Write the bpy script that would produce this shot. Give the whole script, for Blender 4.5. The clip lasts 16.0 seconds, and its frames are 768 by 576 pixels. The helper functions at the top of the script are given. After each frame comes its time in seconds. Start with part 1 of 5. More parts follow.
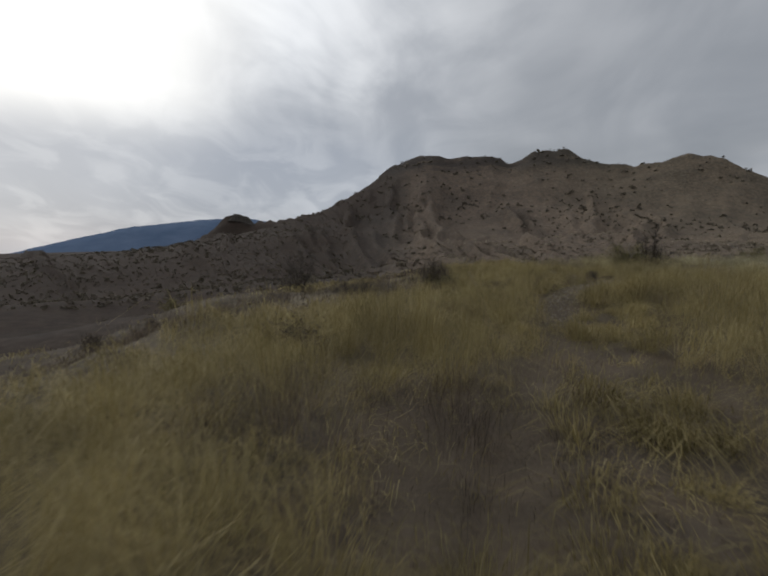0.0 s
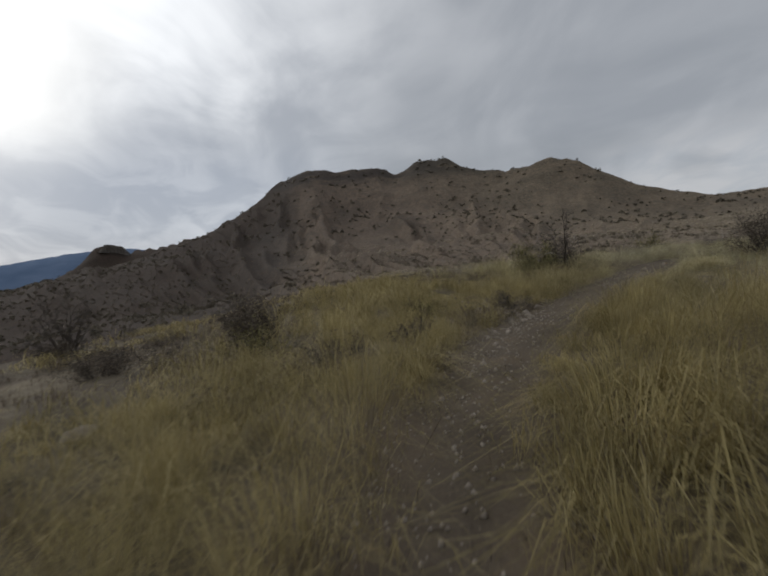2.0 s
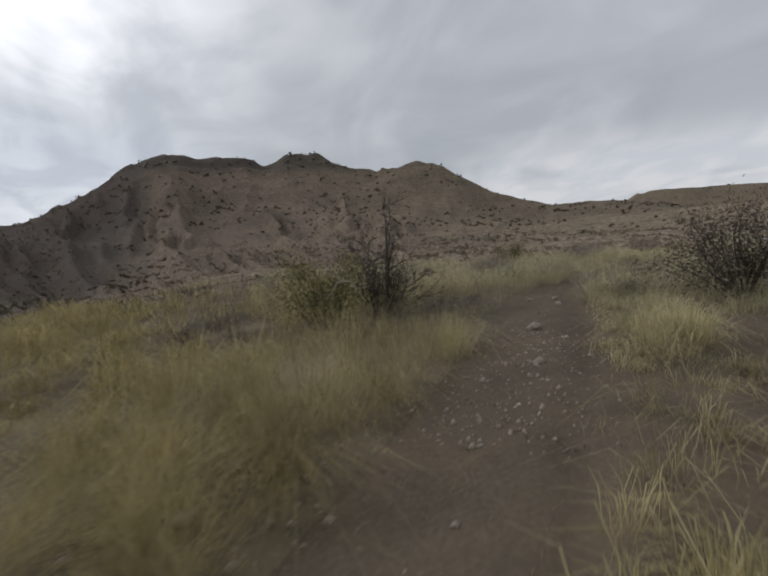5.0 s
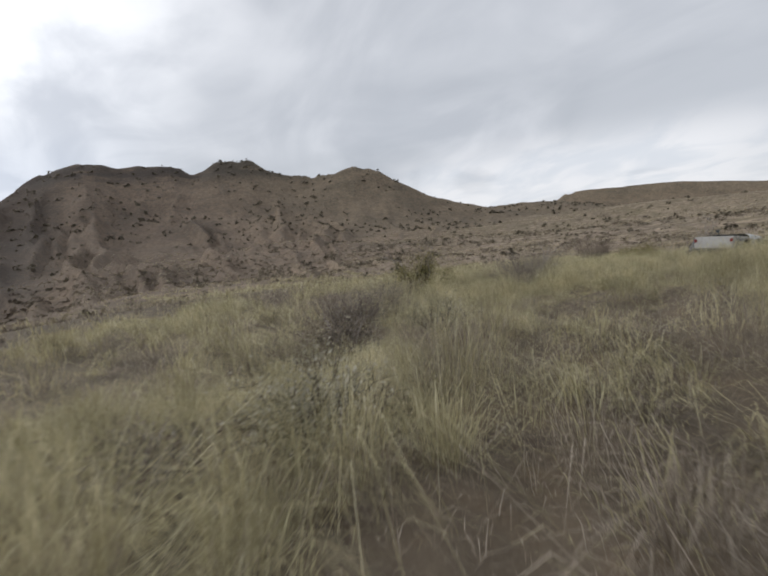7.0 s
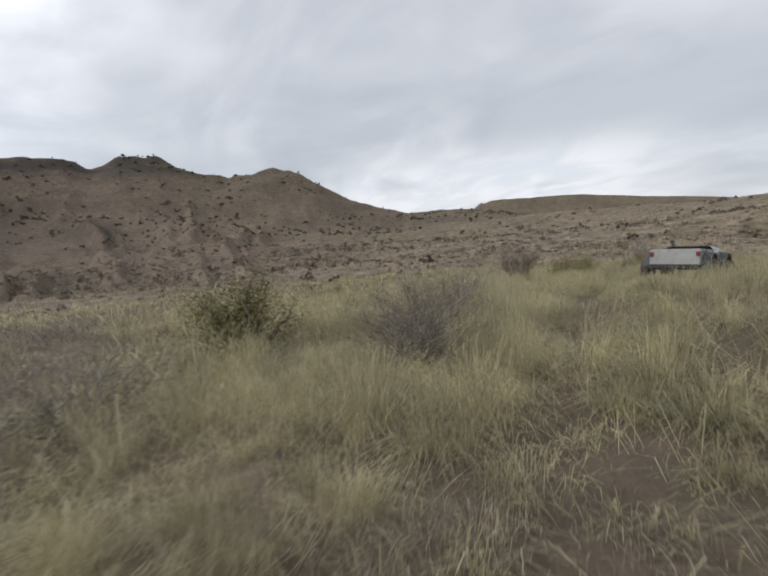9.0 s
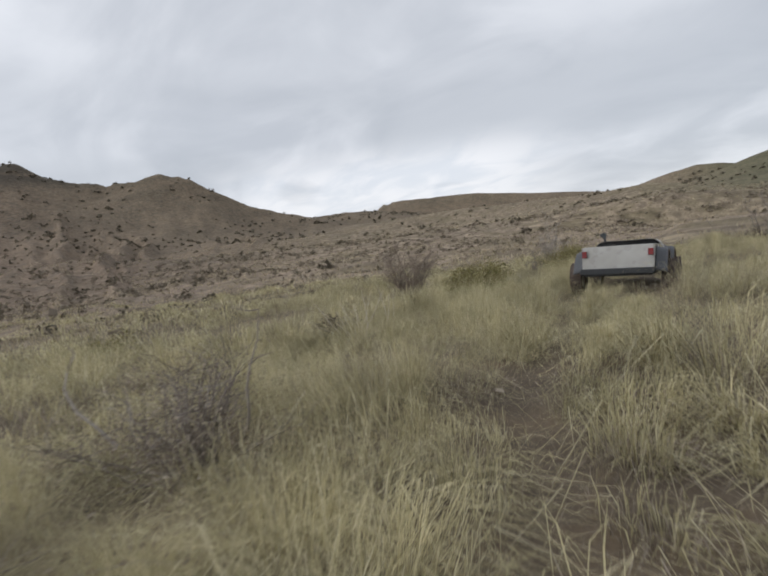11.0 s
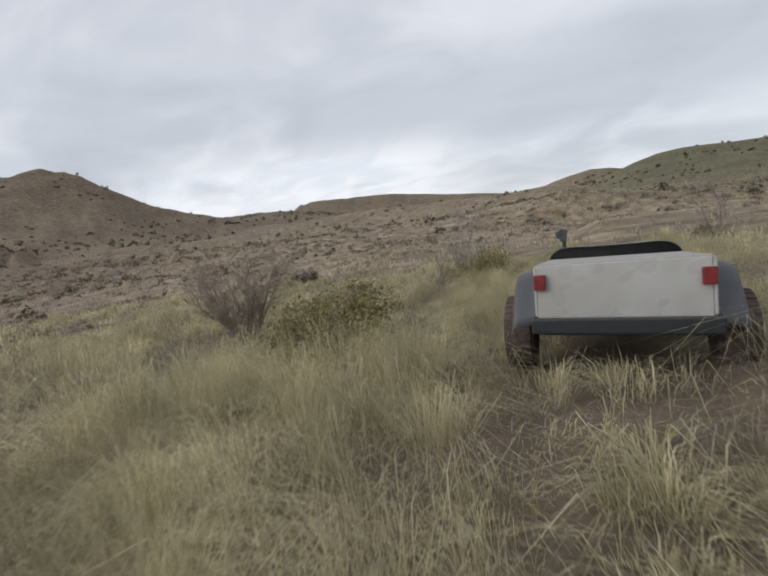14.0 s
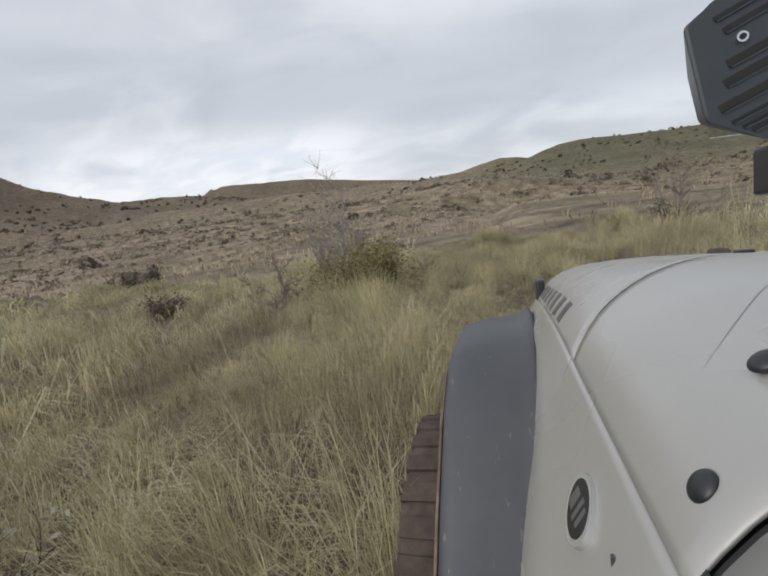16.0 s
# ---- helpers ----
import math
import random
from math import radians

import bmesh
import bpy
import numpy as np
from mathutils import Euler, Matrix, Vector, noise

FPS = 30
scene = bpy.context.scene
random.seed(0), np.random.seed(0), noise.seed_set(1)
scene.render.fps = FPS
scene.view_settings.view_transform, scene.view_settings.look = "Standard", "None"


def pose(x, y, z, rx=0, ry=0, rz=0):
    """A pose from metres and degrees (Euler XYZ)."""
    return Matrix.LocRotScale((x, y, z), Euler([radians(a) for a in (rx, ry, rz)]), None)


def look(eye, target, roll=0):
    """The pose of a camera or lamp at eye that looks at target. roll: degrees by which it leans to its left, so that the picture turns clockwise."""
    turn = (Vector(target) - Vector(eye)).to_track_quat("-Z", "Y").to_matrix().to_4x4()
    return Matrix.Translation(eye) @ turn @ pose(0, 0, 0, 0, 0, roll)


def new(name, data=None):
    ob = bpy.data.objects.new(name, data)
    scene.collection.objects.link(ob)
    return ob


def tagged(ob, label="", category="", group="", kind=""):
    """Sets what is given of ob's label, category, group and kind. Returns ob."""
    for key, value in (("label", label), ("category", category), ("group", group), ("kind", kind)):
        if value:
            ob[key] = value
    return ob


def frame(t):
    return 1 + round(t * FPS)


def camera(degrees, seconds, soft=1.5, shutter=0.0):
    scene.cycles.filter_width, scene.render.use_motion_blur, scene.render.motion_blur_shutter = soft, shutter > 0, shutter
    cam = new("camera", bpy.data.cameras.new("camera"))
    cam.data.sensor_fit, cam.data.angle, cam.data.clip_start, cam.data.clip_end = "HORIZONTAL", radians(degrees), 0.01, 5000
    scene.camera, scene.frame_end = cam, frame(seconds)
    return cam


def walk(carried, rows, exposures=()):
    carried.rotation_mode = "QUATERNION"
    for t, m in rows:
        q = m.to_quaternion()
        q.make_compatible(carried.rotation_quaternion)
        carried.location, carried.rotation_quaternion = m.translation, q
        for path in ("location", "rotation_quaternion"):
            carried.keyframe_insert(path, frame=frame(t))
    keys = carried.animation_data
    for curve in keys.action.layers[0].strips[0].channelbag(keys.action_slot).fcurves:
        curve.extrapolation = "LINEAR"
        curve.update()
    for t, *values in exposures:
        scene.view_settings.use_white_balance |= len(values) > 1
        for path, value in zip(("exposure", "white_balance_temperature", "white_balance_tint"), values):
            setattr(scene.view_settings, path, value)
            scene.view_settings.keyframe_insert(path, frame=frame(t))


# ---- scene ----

# ---- camera ----
cam = camera(80.94, 16.0, soft=2.0, shutter=0.25)
PATH = [
    (0, pose(0.000, 0.000, 0.000, 84.70, -0.60, 3.01)),
    (0.5, pose(0.507, 2.181, 0.041, 83.48, 3.11, 0.78)),
    (1, pose(1.144, 4.273, 0.075, 84.54, 2.24, -2.82)),
    (1.5, pose(1.894, 6.175, 0.116, 85.22, 3.93, -6.67)),
    (2, pose(2.708, 7.981, 0.170, 86.04, 4.51, -9.91)),
    (2.5, pose(3.416, 9.594, 0.215, 85.98, 6.19, -12.95)),
    (3, pose(4.077, 10.976, 0.245, 85.90, 3.46, -15.96)),
    (3.5, pose(4.840, 12.283, 0.281, 86.94, 1.74, -18.62)),
    (4, pose(5.887, 13.690, 0.313, 85.65, 3.47, -21.82)),
    (6.5, pose(14.778, 21.106, 0.521, 85.02, 2.10, -30.65)),
    (7, pose(16.676, 23.160, 0.545, 84.85, 5.30, -33.08)),
    (7.5, pose(18.195, 24.463, 0.551, 85.04, 4.26, -34.92)),
    (8, pose(19.725, 25.713, 0.567, 85.65, 5.76, -36.85)),
    (8.5, pose(21.074, 26.729, 0.572, 85.09, 5.11, -39.54)),
    (9, pose(22.655, 27.715, 0.583, 84.60, 4.58, -42.79)),
    (9.5, pose(24.417, 28.666, 0.599, 84.25, 5.15, -46.34)),
    (10, pose(25.944, 29.408, 0.589, 84.77, 7.14, -49.26)),
    (12.5, pose(32.793, 32.069, 0.433, 82.14, 5.41, -61.81)),
    (13, pose(33.758, 32.274, 0.390, 82.36, 6.08, -63.53)),
    (13.5, pose(35.114, 32.429, 0.340, 82.10, 6.37, -63.91)),
    (14, pose(36.353, 32.684, 0.246, 82.46, 7.96, -64.80)),
    (14.5, pose(38.085, 33.055, 0.136, 81.74, 7.40, -66.56)),
    (15, pose(39.709, 33.314, 0.035, 81.49, 7.96, -69.28)),
    (15.5, pose(41.250, 33.430, -0.080, 80.44, 7.23, -72.39)),
    (15.93, pose(43.000, 33.410, -0.272, 79.38, 7.75, -75.03)),
    (16, pose(43.000, 33.410, -0.272, 79.38, 7.75, -75.03)),
]
walk(cam, PATH, [(0, -0.74, 6320, 9.5), (2, -0.62, 6320, 9.5), (4, -0.37, 6350, 10), (6.5, 0.0, 6380, 10.6), (7, 0.12, 6380, 10.6), (8.5, 0.16, 6350, 10.4), (10, 0.18, 6340, 10.4), (16, 0.24, 6350, 10.6)])

# ---- world: an overcast sky, brighter to the west ----
world = bpy.data.worlds.new("overcast")
scene.world = world
world.use_nodes = True
wt = world.node_tree
wt.nodes.clear()


def wn(kind, **kw):
    n = wt.nodes.new(kind)
    for k, v in kw.items():
        n.inputs[k].default_value = v
    return n


def wmath(op, a, b=None, clamp=False):
    n = wt.nodes.new("ShaderNodeMath")
    n.operation, n.use_clamp = op, clamp
    for i, v in enumerate((a, b)):
        if v is None:
            continue
        if isinstance(v, (int, float)):
            n.inputs[i].default_value = v
        else:
            wt.links.new(v, n.inputs[i])
    return n.outputs[0]


def wmix(f, a, b):
    n = wt.nodes.new("ShaderNodeMix")
    n.data_type = "RGBA"
    for s, v in ((n.inputs[0], f), (n.inputs[6], a), (n.inputs[7], b)):
        if isinstance(v, (int, float)):
            s.default_value = v
        elif isinstance(v, tuple):
            s.default_value = (*v, 1)
        else:
            wt.links.new(v, s)
    return n.outputs[2]


def wramp(f, a, b, lo=0.0, hi=1.0):
    n = wt.nodes.new("ShaderNodeMapRange")
    n.interpolation_type = "SMOOTHSTEP"
    wt.links.new(f, n.inputs[0])
    for i, v in enumerate((a, b, lo, hi)):
        n.inputs[i + 1].default_value = v
    return n.outputs[0]


SUN_AZ, SUN_EL = 44.0, 24.0  # counter-clockwise from +y, degrees
sky = wt.nodes.new("ShaderNodeTexSky")
sky.sky_type, sky.sun_disc = "NISHITA", False
sky.sun_elevation, sky.sun_rotation = radians(SUN_EL), radians(-SUN_AZ)
tc = wt.nodes.new("ShaderNodeTexCoord")
sep = wt.nodes.new("ShaderNodeSeparateXYZ")
wt.links.new(tc.outputs["Generated"], sep.inputs[0])
dx, dy, dz = sep.outputs
up = wmath("MAXIMUM", dz, 0.0)
lift = wmath("ADD", up, 0.30)
com = wt.nodes.new("ShaderNodeCombineXYZ")
wt.links.new(wmath("DIVIDE", dx, lift), com.inputs[0])
wt.links.new(wmath("DIVIDE", dy, lift), com.inputs[1])


def clouds(scale, detail, rough, shift, stretch=(1, 1, 1), turn=0.0, distortion=0.3):
    mp = wt.nodes.new("ShaderNodeMapping")
    wt.links.new(com.outputs[0], mp.inputs[0])
    mp.inputs["Location"].default_value = shift
    mp.inputs["Rotation"].default_value = (0, 0, turn)
    mp.inputs["Scale"].default_value = stretch
    n = wn("ShaderNodeTexNoise", Scale=scale, Detail=detail, Roughness=rough, Distortion=distortion)
    wt.links.new(mp.outputs[0], n.inputs["Vector"])
    return n.outputs[0]


def facing(az, el):
    a, e = radians(az), radians(el)
    v = (-math.sin(a) * math.cos(e), math.cos(a) * math.cos(e), math.sin(e))
    return wmath("ADD", wmath("ADD", wmath("MULTIPLY", dx, v[0]), wmath("MULTIPLY", dy, v[1])), wmath("MULTIPLY", dz, v[2]))


big = clouds(0.75, 3, 0.45, (3.1, 1.7, 0), (1.0, 0.75, 1), 0.9, 0.9)
mid = clouds(1.9, 5, 0.5, (0.4, 5.2, 2), (1.0, 0.8, 1), 0.9, 0.9)
fine = clouds(4.5, 5, 0.5, (7.0, 2.0, 5), (1.0, 0.7, 1), 0.9, 0.8)
dens = wmath("ADD", wmath("MULTIPLY", big, 0.52), wmath("ADD", wmath("MULTIPLY", mid, 0.38), wmath("MULTIPLY", fine, 0.10)))
# the veiled sun to the west shines through the thinner cloud
glow = wramp(facing(SUN_AZ, SUN_EL), 0.50, 0.99)
core = wramp(facing(SUN_AZ, SUN_EL), 0.88, 0.995)
shade = wramp(dens, 0.40, 0.60)
dark = wmix(glow, (0.67, 0.70, 0.75), (0.98, 1.02, 1.10))
light = wmix(glow, (0.95, 0.97, 1.01), (2.3, 2.3, 2.3))
cloud = wmix(shade, dark, light)
cloud = wmix(wmath("MULTIPLY", core, 0.75), cloud, (3.2, 3.1, 2.9))
# long grey banks low over the hills
bank = wmath("MULTIPLY", wmath("MULTIPLY", wramp(dz, 0.10, 0.18), wramp(dz, 0.24, 0.40, 1.0, 0.0)), wramp(big, 0.40, 0.56))
cloud = wmix(wmath("MULTIPLY", bank, 0.55), cloud, wmix(glow, (0.50, 0.535, 0.585), (0.74, 0.79, 0.88)))
west = wmath("MULTIPLY", wramp(dz, 0.16, 0.30, 1.0, 0.0), wramp(facing(30, 0), 0.70, 0.97))
cloud = wmix(wmath("MULTIPLY", west, 0.80), cloud, wmix(wramp(fine, 0.40, 0.62), (0.80, 0.86, 0.98), (1.02, 1.07, 1.17)))
# a bright gap over the saddle to the north-east
gap = wmath("MULTIPLY", wmath("MULTIPLY", wramp(facing(-56, 6), 0.91, 0.985), wramp(dz, 0.22, 0.13, 0.0, 1.0)), wramp(mid, 0.20, 0.44))
cloud = wmix(wmath("MULTIPLY", gap, 0.95), cloud, wmix(wramp(fine, 0.32, 0.60), (0.93, 0.965, 1.02), (1.10, 1.10, 1.12)))
bg_sky, bg_cloud, mixs, wout = wn("ShaderNodeBackground", Strength=0.1), wn("ShaderNodeBackground", Strength=0.75), wn("ShaderNodeMixShader", Fac=0.93), wt.nodes.new("ShaderNodeOutputWorld")
wt.links.new(sky.outputs[0], bg_sky.inputs[0])
wt.links.new(cloud, bg_cloud.inputs[0])
wt.links.new(bg_sky.outputs[0], mixs.inputs[1])
wt.links.new(bg_cloud.outputs[0], mixs.inputs[2])
wt.links.new(mixs.outputs[0], wout.inputs[0])

sun_data = bpy.data.lights.new("sun", "SUN")
sun_data.energy, sun_data.angle, sun_data.color = 0.7, radians(25), (1.0, 0.96, 0.90)
sun = new("sun", sun_data)
sa, se = radians(SUN_AZ), radians(SUN_EL)
sx, sy = -math.sin(sa), math.cos(sa)
sun.matrix_world = look((0, 0, 0), (-sx * math.cos(se), -sy * math.cos(se), -math.sin(se)))


# ---- materials ----
def material(name, rough=0.8, metal=0.0, spec=0.3):
    m = bpy.data.materials.new(name)
    m.use_nodes = True
    b = m.node_tree.nodes["Principled BSDF"]
    b.inputs["Roughness"].default_value, b.inputs["Metallic"].default_value = rough, metal
    b.inputs["Specular IOR Level"].default_value = spec
    return m, m.node_tree, b


def tnoise(nt, scale, detail=5, rough=0.6, stretch=None, coord="Object", distortion=0.0):
    c = nt.nodes.new("ShaderNodeTexCoord")
    n = nt.nodes.new("ShaderNodeTexNoise")
    n.inputs["Scale"].default_value, n.inputs["Detail"].default_value = scale, detail
    n.inputs["Roughness"].default_value, n.inputs["Distortion"].default_value = rough, distortion
    out = c.outputs[coord]
    if stretch:
        mp = nt.nodes.new("ShaderNodeMapping")
        mp.inputs["Scale"].default_value = stretch
        nt.links.new(out, mp.inputs[0])
        out = mp.outputs[0]
    nt.links.new(out, n.inputs["Vector"])
    return n.outputs[0]


def tramp(nt, fac, stops, interp="LINEAR"):
    r = nt.nodes.new("ShaderNodeValToRGB")
    r.color_ramp.interpolation = interp
    el = r.color_ramp.elements
    while len(el) < len(stops):
        el.new(0.5)
    for e, (p, c) in zip(el, stops):
        e.position, e.color = p, (*c, 1)
    nt.links.new(fac, r.inputs[0])
    return r.outputs[0]


def tmix(nt, f, a, b, blend="MIX"):
    n = nt.nodes.new("ShaderNodeMix")
    n.data_type, n.blend_type = "RGBA", blend
    for s, v in ((n.inputs[0], f), (n.inputs[6], a), (n.inputs[7], b)):
        if isinstance(v, (int, float)):
            s.default_value = v
        elif isinstance(v, tuple):
            s.default_value = (*v, 1)
        else:
            nt.links.new(v, s)
    return n.outputs[2]


def trange(nt, f, a, b, lo=0.0, hi=1.0):
    n = nt.nodes.new("ShaderNodeMapRange")
    nt.links.new(f, n.inputs[0])
    for i, v in enumerate((a, b, lo, hi)):
        n.inputs[i + 1].default_value = v
    return n.outputs[0]


def tbump(nt, b, height, strength=0.3, distance=0.02):
    n = nt.nodes.new("ShaderNodeBump")
    n.inputs["Strength"].default_value, n.inputs["Distance"].default_value = strength, distance
    nt.links.new(height, n.inputs["Height"])
    nt.links.new(n.outputs[0], b.inputs["Normal"])


def ground_material():
    m, nt, b = material("dry_hill_ground", 0.95, 0, 0.1)
    patch = tnoise(nt, 0.035, 7, 0.62)
    clump = tnoise(nt, 0.35, 6, 0.65)
    grit = tnoise(nt, 9.0, 6, 0.7)
    speck = tnoise(nt, 1.5, 5, 0.7)
    base = tramp(nt, patch, [(0.30, (0.220, 0.177, 0.147)), (0.44, (0.325, 0.263, 0.214)), (0.56, (0.330, 0.275, 0.206)), (0.70, (0.270, 0.222, 0.170))])
    tuft = tramp(nt, clump, [(0.38, (0.105, 0.085, 0.070)), (0.48, (0.245, 0.198, 0.158)), (0.58, (0.350, 0.292, 0.226)), (0.70, (0.430, 0.372, 0.285))])
    c = tmix(nt, 0.62, base, tuft)
    # olive and brown mats of low scrub, metres across
    mats = tnoise(nt, 0.11, 6, 0.66, (1, 1, 1), distortion=0.4)
    c = tmix(nt, trange(nt, mats, 0.47, 0.60, 0.0, 0.75), c, (0.155, 0.132, 0.082))
    c = tmix(nt, trange(nt, tnoise(nt, 0.06, 5, 0.6), 0.56, 0.66, 0.0, 0.6), c, (0.110, 0.085, 0.066))
    c = tmix(nt, 1.0, c, (0.95, 0.915, 0.85), "MULTIPLY")
    # rocky scrub on the high slopes and in the western valley, greener cover on the eastern hill
    g = nt.nodes.new("ShaderNodeTexCoord")
    xyz = nt.nodes.new("ShaderNodeSeparateXYZ")
    nt.links.new(g.outputs["Object"], xyz.inputs[0])
    streak = tnoise(nt, 0.018, 7, 0.68, (1, 1, 0.35))
    rocky = tramp(nt, streak, [(0.34, (0.040, 0.028, 0.020)), (0.45, (0.084, 0.058, 0.041)), (0.56, (0.136, 0.096, 0.067)), (0.68, (0.072, 0.051, 0.036))])
    rocky = tmix(nt, 0.12, rocky, tuft)
    rocky = tmix(nt, trange(nt, tnoise(nt, 0.16, 6, 0.7), 0.50, 0.62), rocky, (0.092, 0.073, 0.058))
    # lighter rock towards the east
    rocky = tmix(nt, trange(nt, xyz.outputs[0], 30.0, 150.0, 0.0, 1.0), rocky, tmix(nt, 1.0, rocky, (1.38, 1.40, 1.38), "MULTIPLY"))
    c = tmix(nt, trange(nt, xyz.outputs[2], 4.0, 34.0, 0.0, 0.9), c, rocky)
    north = nt.nodes.new("ShaderNodeMath")
    north.operation = "MULTIPLY_ADD"
    nt.links.new(xyz.outputs[0], north.inputs[0])
    north.inputs[1].default_value = -0.7
    nt.links.new(xyz.outputs[1], north.inputs[2])
    c = tmix(nt, trange(nt, north.outputs[0], 25.0, 130.0, 0.0, 0.85), c, rocky)
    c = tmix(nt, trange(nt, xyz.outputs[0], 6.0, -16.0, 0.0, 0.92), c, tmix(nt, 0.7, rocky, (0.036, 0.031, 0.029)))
    # bands of dark caprock near the summits
    cap_rock = nt.nodes.new("ShaderNodeMath")
    cap_rock.operation = "MULTIPLY"
    nt.links.new(trange(nt, xyz.outputs[2], 96.0, 110.0, 0.0, 0.9), cap_rock.inputs[0])
    nt.links.new(trange(nt, tnoise(nt, 0.05, 5, 0.6, (0.5, 0.5, 1.6)), 0.36, 0.50), cap_rock.inputs[1])
    c = tmix(nt, cap_rock.outputs[0], c, (0.046, 0.039, 0.036))
    green = nt.nodes.new("ShaderNodeMath")
    green.operation = "MULTIPLY"
    nt.links.new(trange(nt, xyz.outputs[0], 110.0, 240.0, 0.0, 1.0), green.inputs[0])
    nt.links.new(trange(nt, xyz.outputs[1], 70.0, 15.0, 0.25, 0.9), green.inputs[1])
    c = tmix(nt, green.outputs[0], c, tramp(nt, clump, [(0.36, (0.085, 0.077, 0.043)), (0.5, (0.140, 0.125, 0.072)), (0.66, (0.195, 0.173, 0.108))]))
    far_green = nt.nodes.new("ShaderNodeMath")
    far_green.operation = "MULTIPLY"
    nt.links.new(trange(nt, xyz.outputs[0], 280.0, 350.0, 0.0, 0.75), far_green.inputs[0])
    nt.links.new(trange(nt, xyz.outputs[1], 40.0, 0.0, 0.0, 1.0), far_green.inputs[1])
    c = tmix(nt, far_green.outputs[0], c, tramp(nt, tnoise(nt, 0.05, 6, 0.65), [(0.36, (0.060, 0.062, 0.034)), (0.55, (0.098, 0.098, 0.056)), (0.7, (0.150, 0.138, 0.084))]))
    # dark thatch and soil under the tall grass of the bench
    away = nt.nodes.new("ShaderNodeVectorMath")
    away.operation = "DISTANCE"
    nt.links.new(g.outputs["Object"], away.inputs[0])
    away.inputs[1].default_value = (24, 26, 0)
    c = tmix(nt, trange(nt, away.outputs["Value"], 62.0, 34.0, 0.0, 0.85), c, tramp(nt, clump, [(0.36, (0.075, 0.061, 0.043)), (0.52, (0.130, 0.107, 0.070)), (0.68, (0.200, 0.168, 0.106))]))
    c = tmix(nt, trange(nt, speck, 0.56, 0.66), c, (0.080, 0.067, 0.052))
    c = tmix(nt, 0.10, c, tramp(nt, grit, [(0.3, (0.13, 0.105, 0.085)), (0.7, (0.40, 0.345, 0.28))]))
    # the western flank's dimmer exposure put into the colour, with a redder cast
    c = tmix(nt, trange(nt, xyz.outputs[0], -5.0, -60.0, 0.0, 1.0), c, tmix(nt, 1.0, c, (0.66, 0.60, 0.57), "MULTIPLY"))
    # tufts, stones and bare soil, a few metres apart
    c = tmix(nt, 1.0, c, trange(nt, tnoise(nt, 0.40, 6, 0.72), 0.34, 0.66, 0.70, 1.34), "MULTIPLY")
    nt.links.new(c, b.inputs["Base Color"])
    tbump(nt, b, clump, 0.45, 0.25)
    return m


def trail_material():
    m, nt, b = material("bare_trail_soil", 0.95, 0, 0.15)
    big, grit = tnoise(nt, 1.4, 6, 0.65), tnoise(nt, 28.0, 6, 0.7)
    c = tmix(nt, 0.5, tramp(nt, big, [(0.32, (0.075, 0.059, 0.044)), (0.52, (0.138, 0.108, 0.076)), (0.72, (0.225, 0.160, 0.098))]),
             tramp(nt, grit, [(0.3, (0.08, 0.064, 0.048)), (0.62, (0.175, 0.143, 0.104)), (0.78, (0.35, 0.30, 0.23))]))
    nt.links.new(c, b.inputs["Base Color"])
    tbump(nt, b, grit, 0.7, 0.03)
    return m


def plant_material(name, stops, patch_scale=0.6, patch=(0.6, 1.25), rough=0.75, translucent=0.25, west_dim=None):
    """Dry leaves or blades: a colour for each island, and broad patches."""
    m, nt, b = material(name, rough, 0, 0.2)
    g = nt.nodes.new("ShaderNodeNewGeometry")
    c = tramp(nt, g.outputs["Random Per Island"], stops)
    p = trange(nt, tnoise(nt, patch_scale, 4, 0.6), 0.32, 0.68, *patch)
    c = tmix(nt, 1.0, c, p, "MULTIPLY")
    if west_dim:
        # yellower growth to the west, its dimmer exposure put into the colour as well
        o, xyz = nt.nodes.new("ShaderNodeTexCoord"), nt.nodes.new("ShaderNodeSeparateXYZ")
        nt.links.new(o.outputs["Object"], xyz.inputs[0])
        c = tmix(nt, trange(nt, xyz.outputs[0], 17.0, 8.0, 0.0, 1.0), c, tmix(nt, 1.0, c, west_dim, "MULTIPLY"))
    nt.links.new(c, b.inputs["Base Color"])
    if translucent:
        t, mx = nt.nodes.new("ShaderNodeBsdfTranslucent"), nt.nodes.new("ShaderNodeMixShader")
        nt.links.new(c, t.inputs[0])
        mx.inputs[0].default_value = translucent
        nt.links.new(b.outputs[0], mx.inputs[1])
        nt.links.new(t.outputs[0], mx.inputs[2])
        nt.links.new(mx.outputs[0], nt.nodes["Material Output"].inputs[0])
    return m


def rock_material(name, a, b_, c_, scale=3.0):
    m, nt, b = material(name, 0.9, 0, 0.2)
    n, f = tnoise(nt, scale, 6, 0.65), tnoise(nt, scale * 9, 5, 0.7)
    c = tmix(nt, 0.4, tramp(nt, n, [(0.32, a), (0.52, b_), (0.7, c_)]), tramp(nt, f, [(0.3, a), (0.7, c_)]))
    nt.links.new(c, b.inputs["Base Color"])
    tbump(nt, b, f, 0.5, 0.02)
    return m


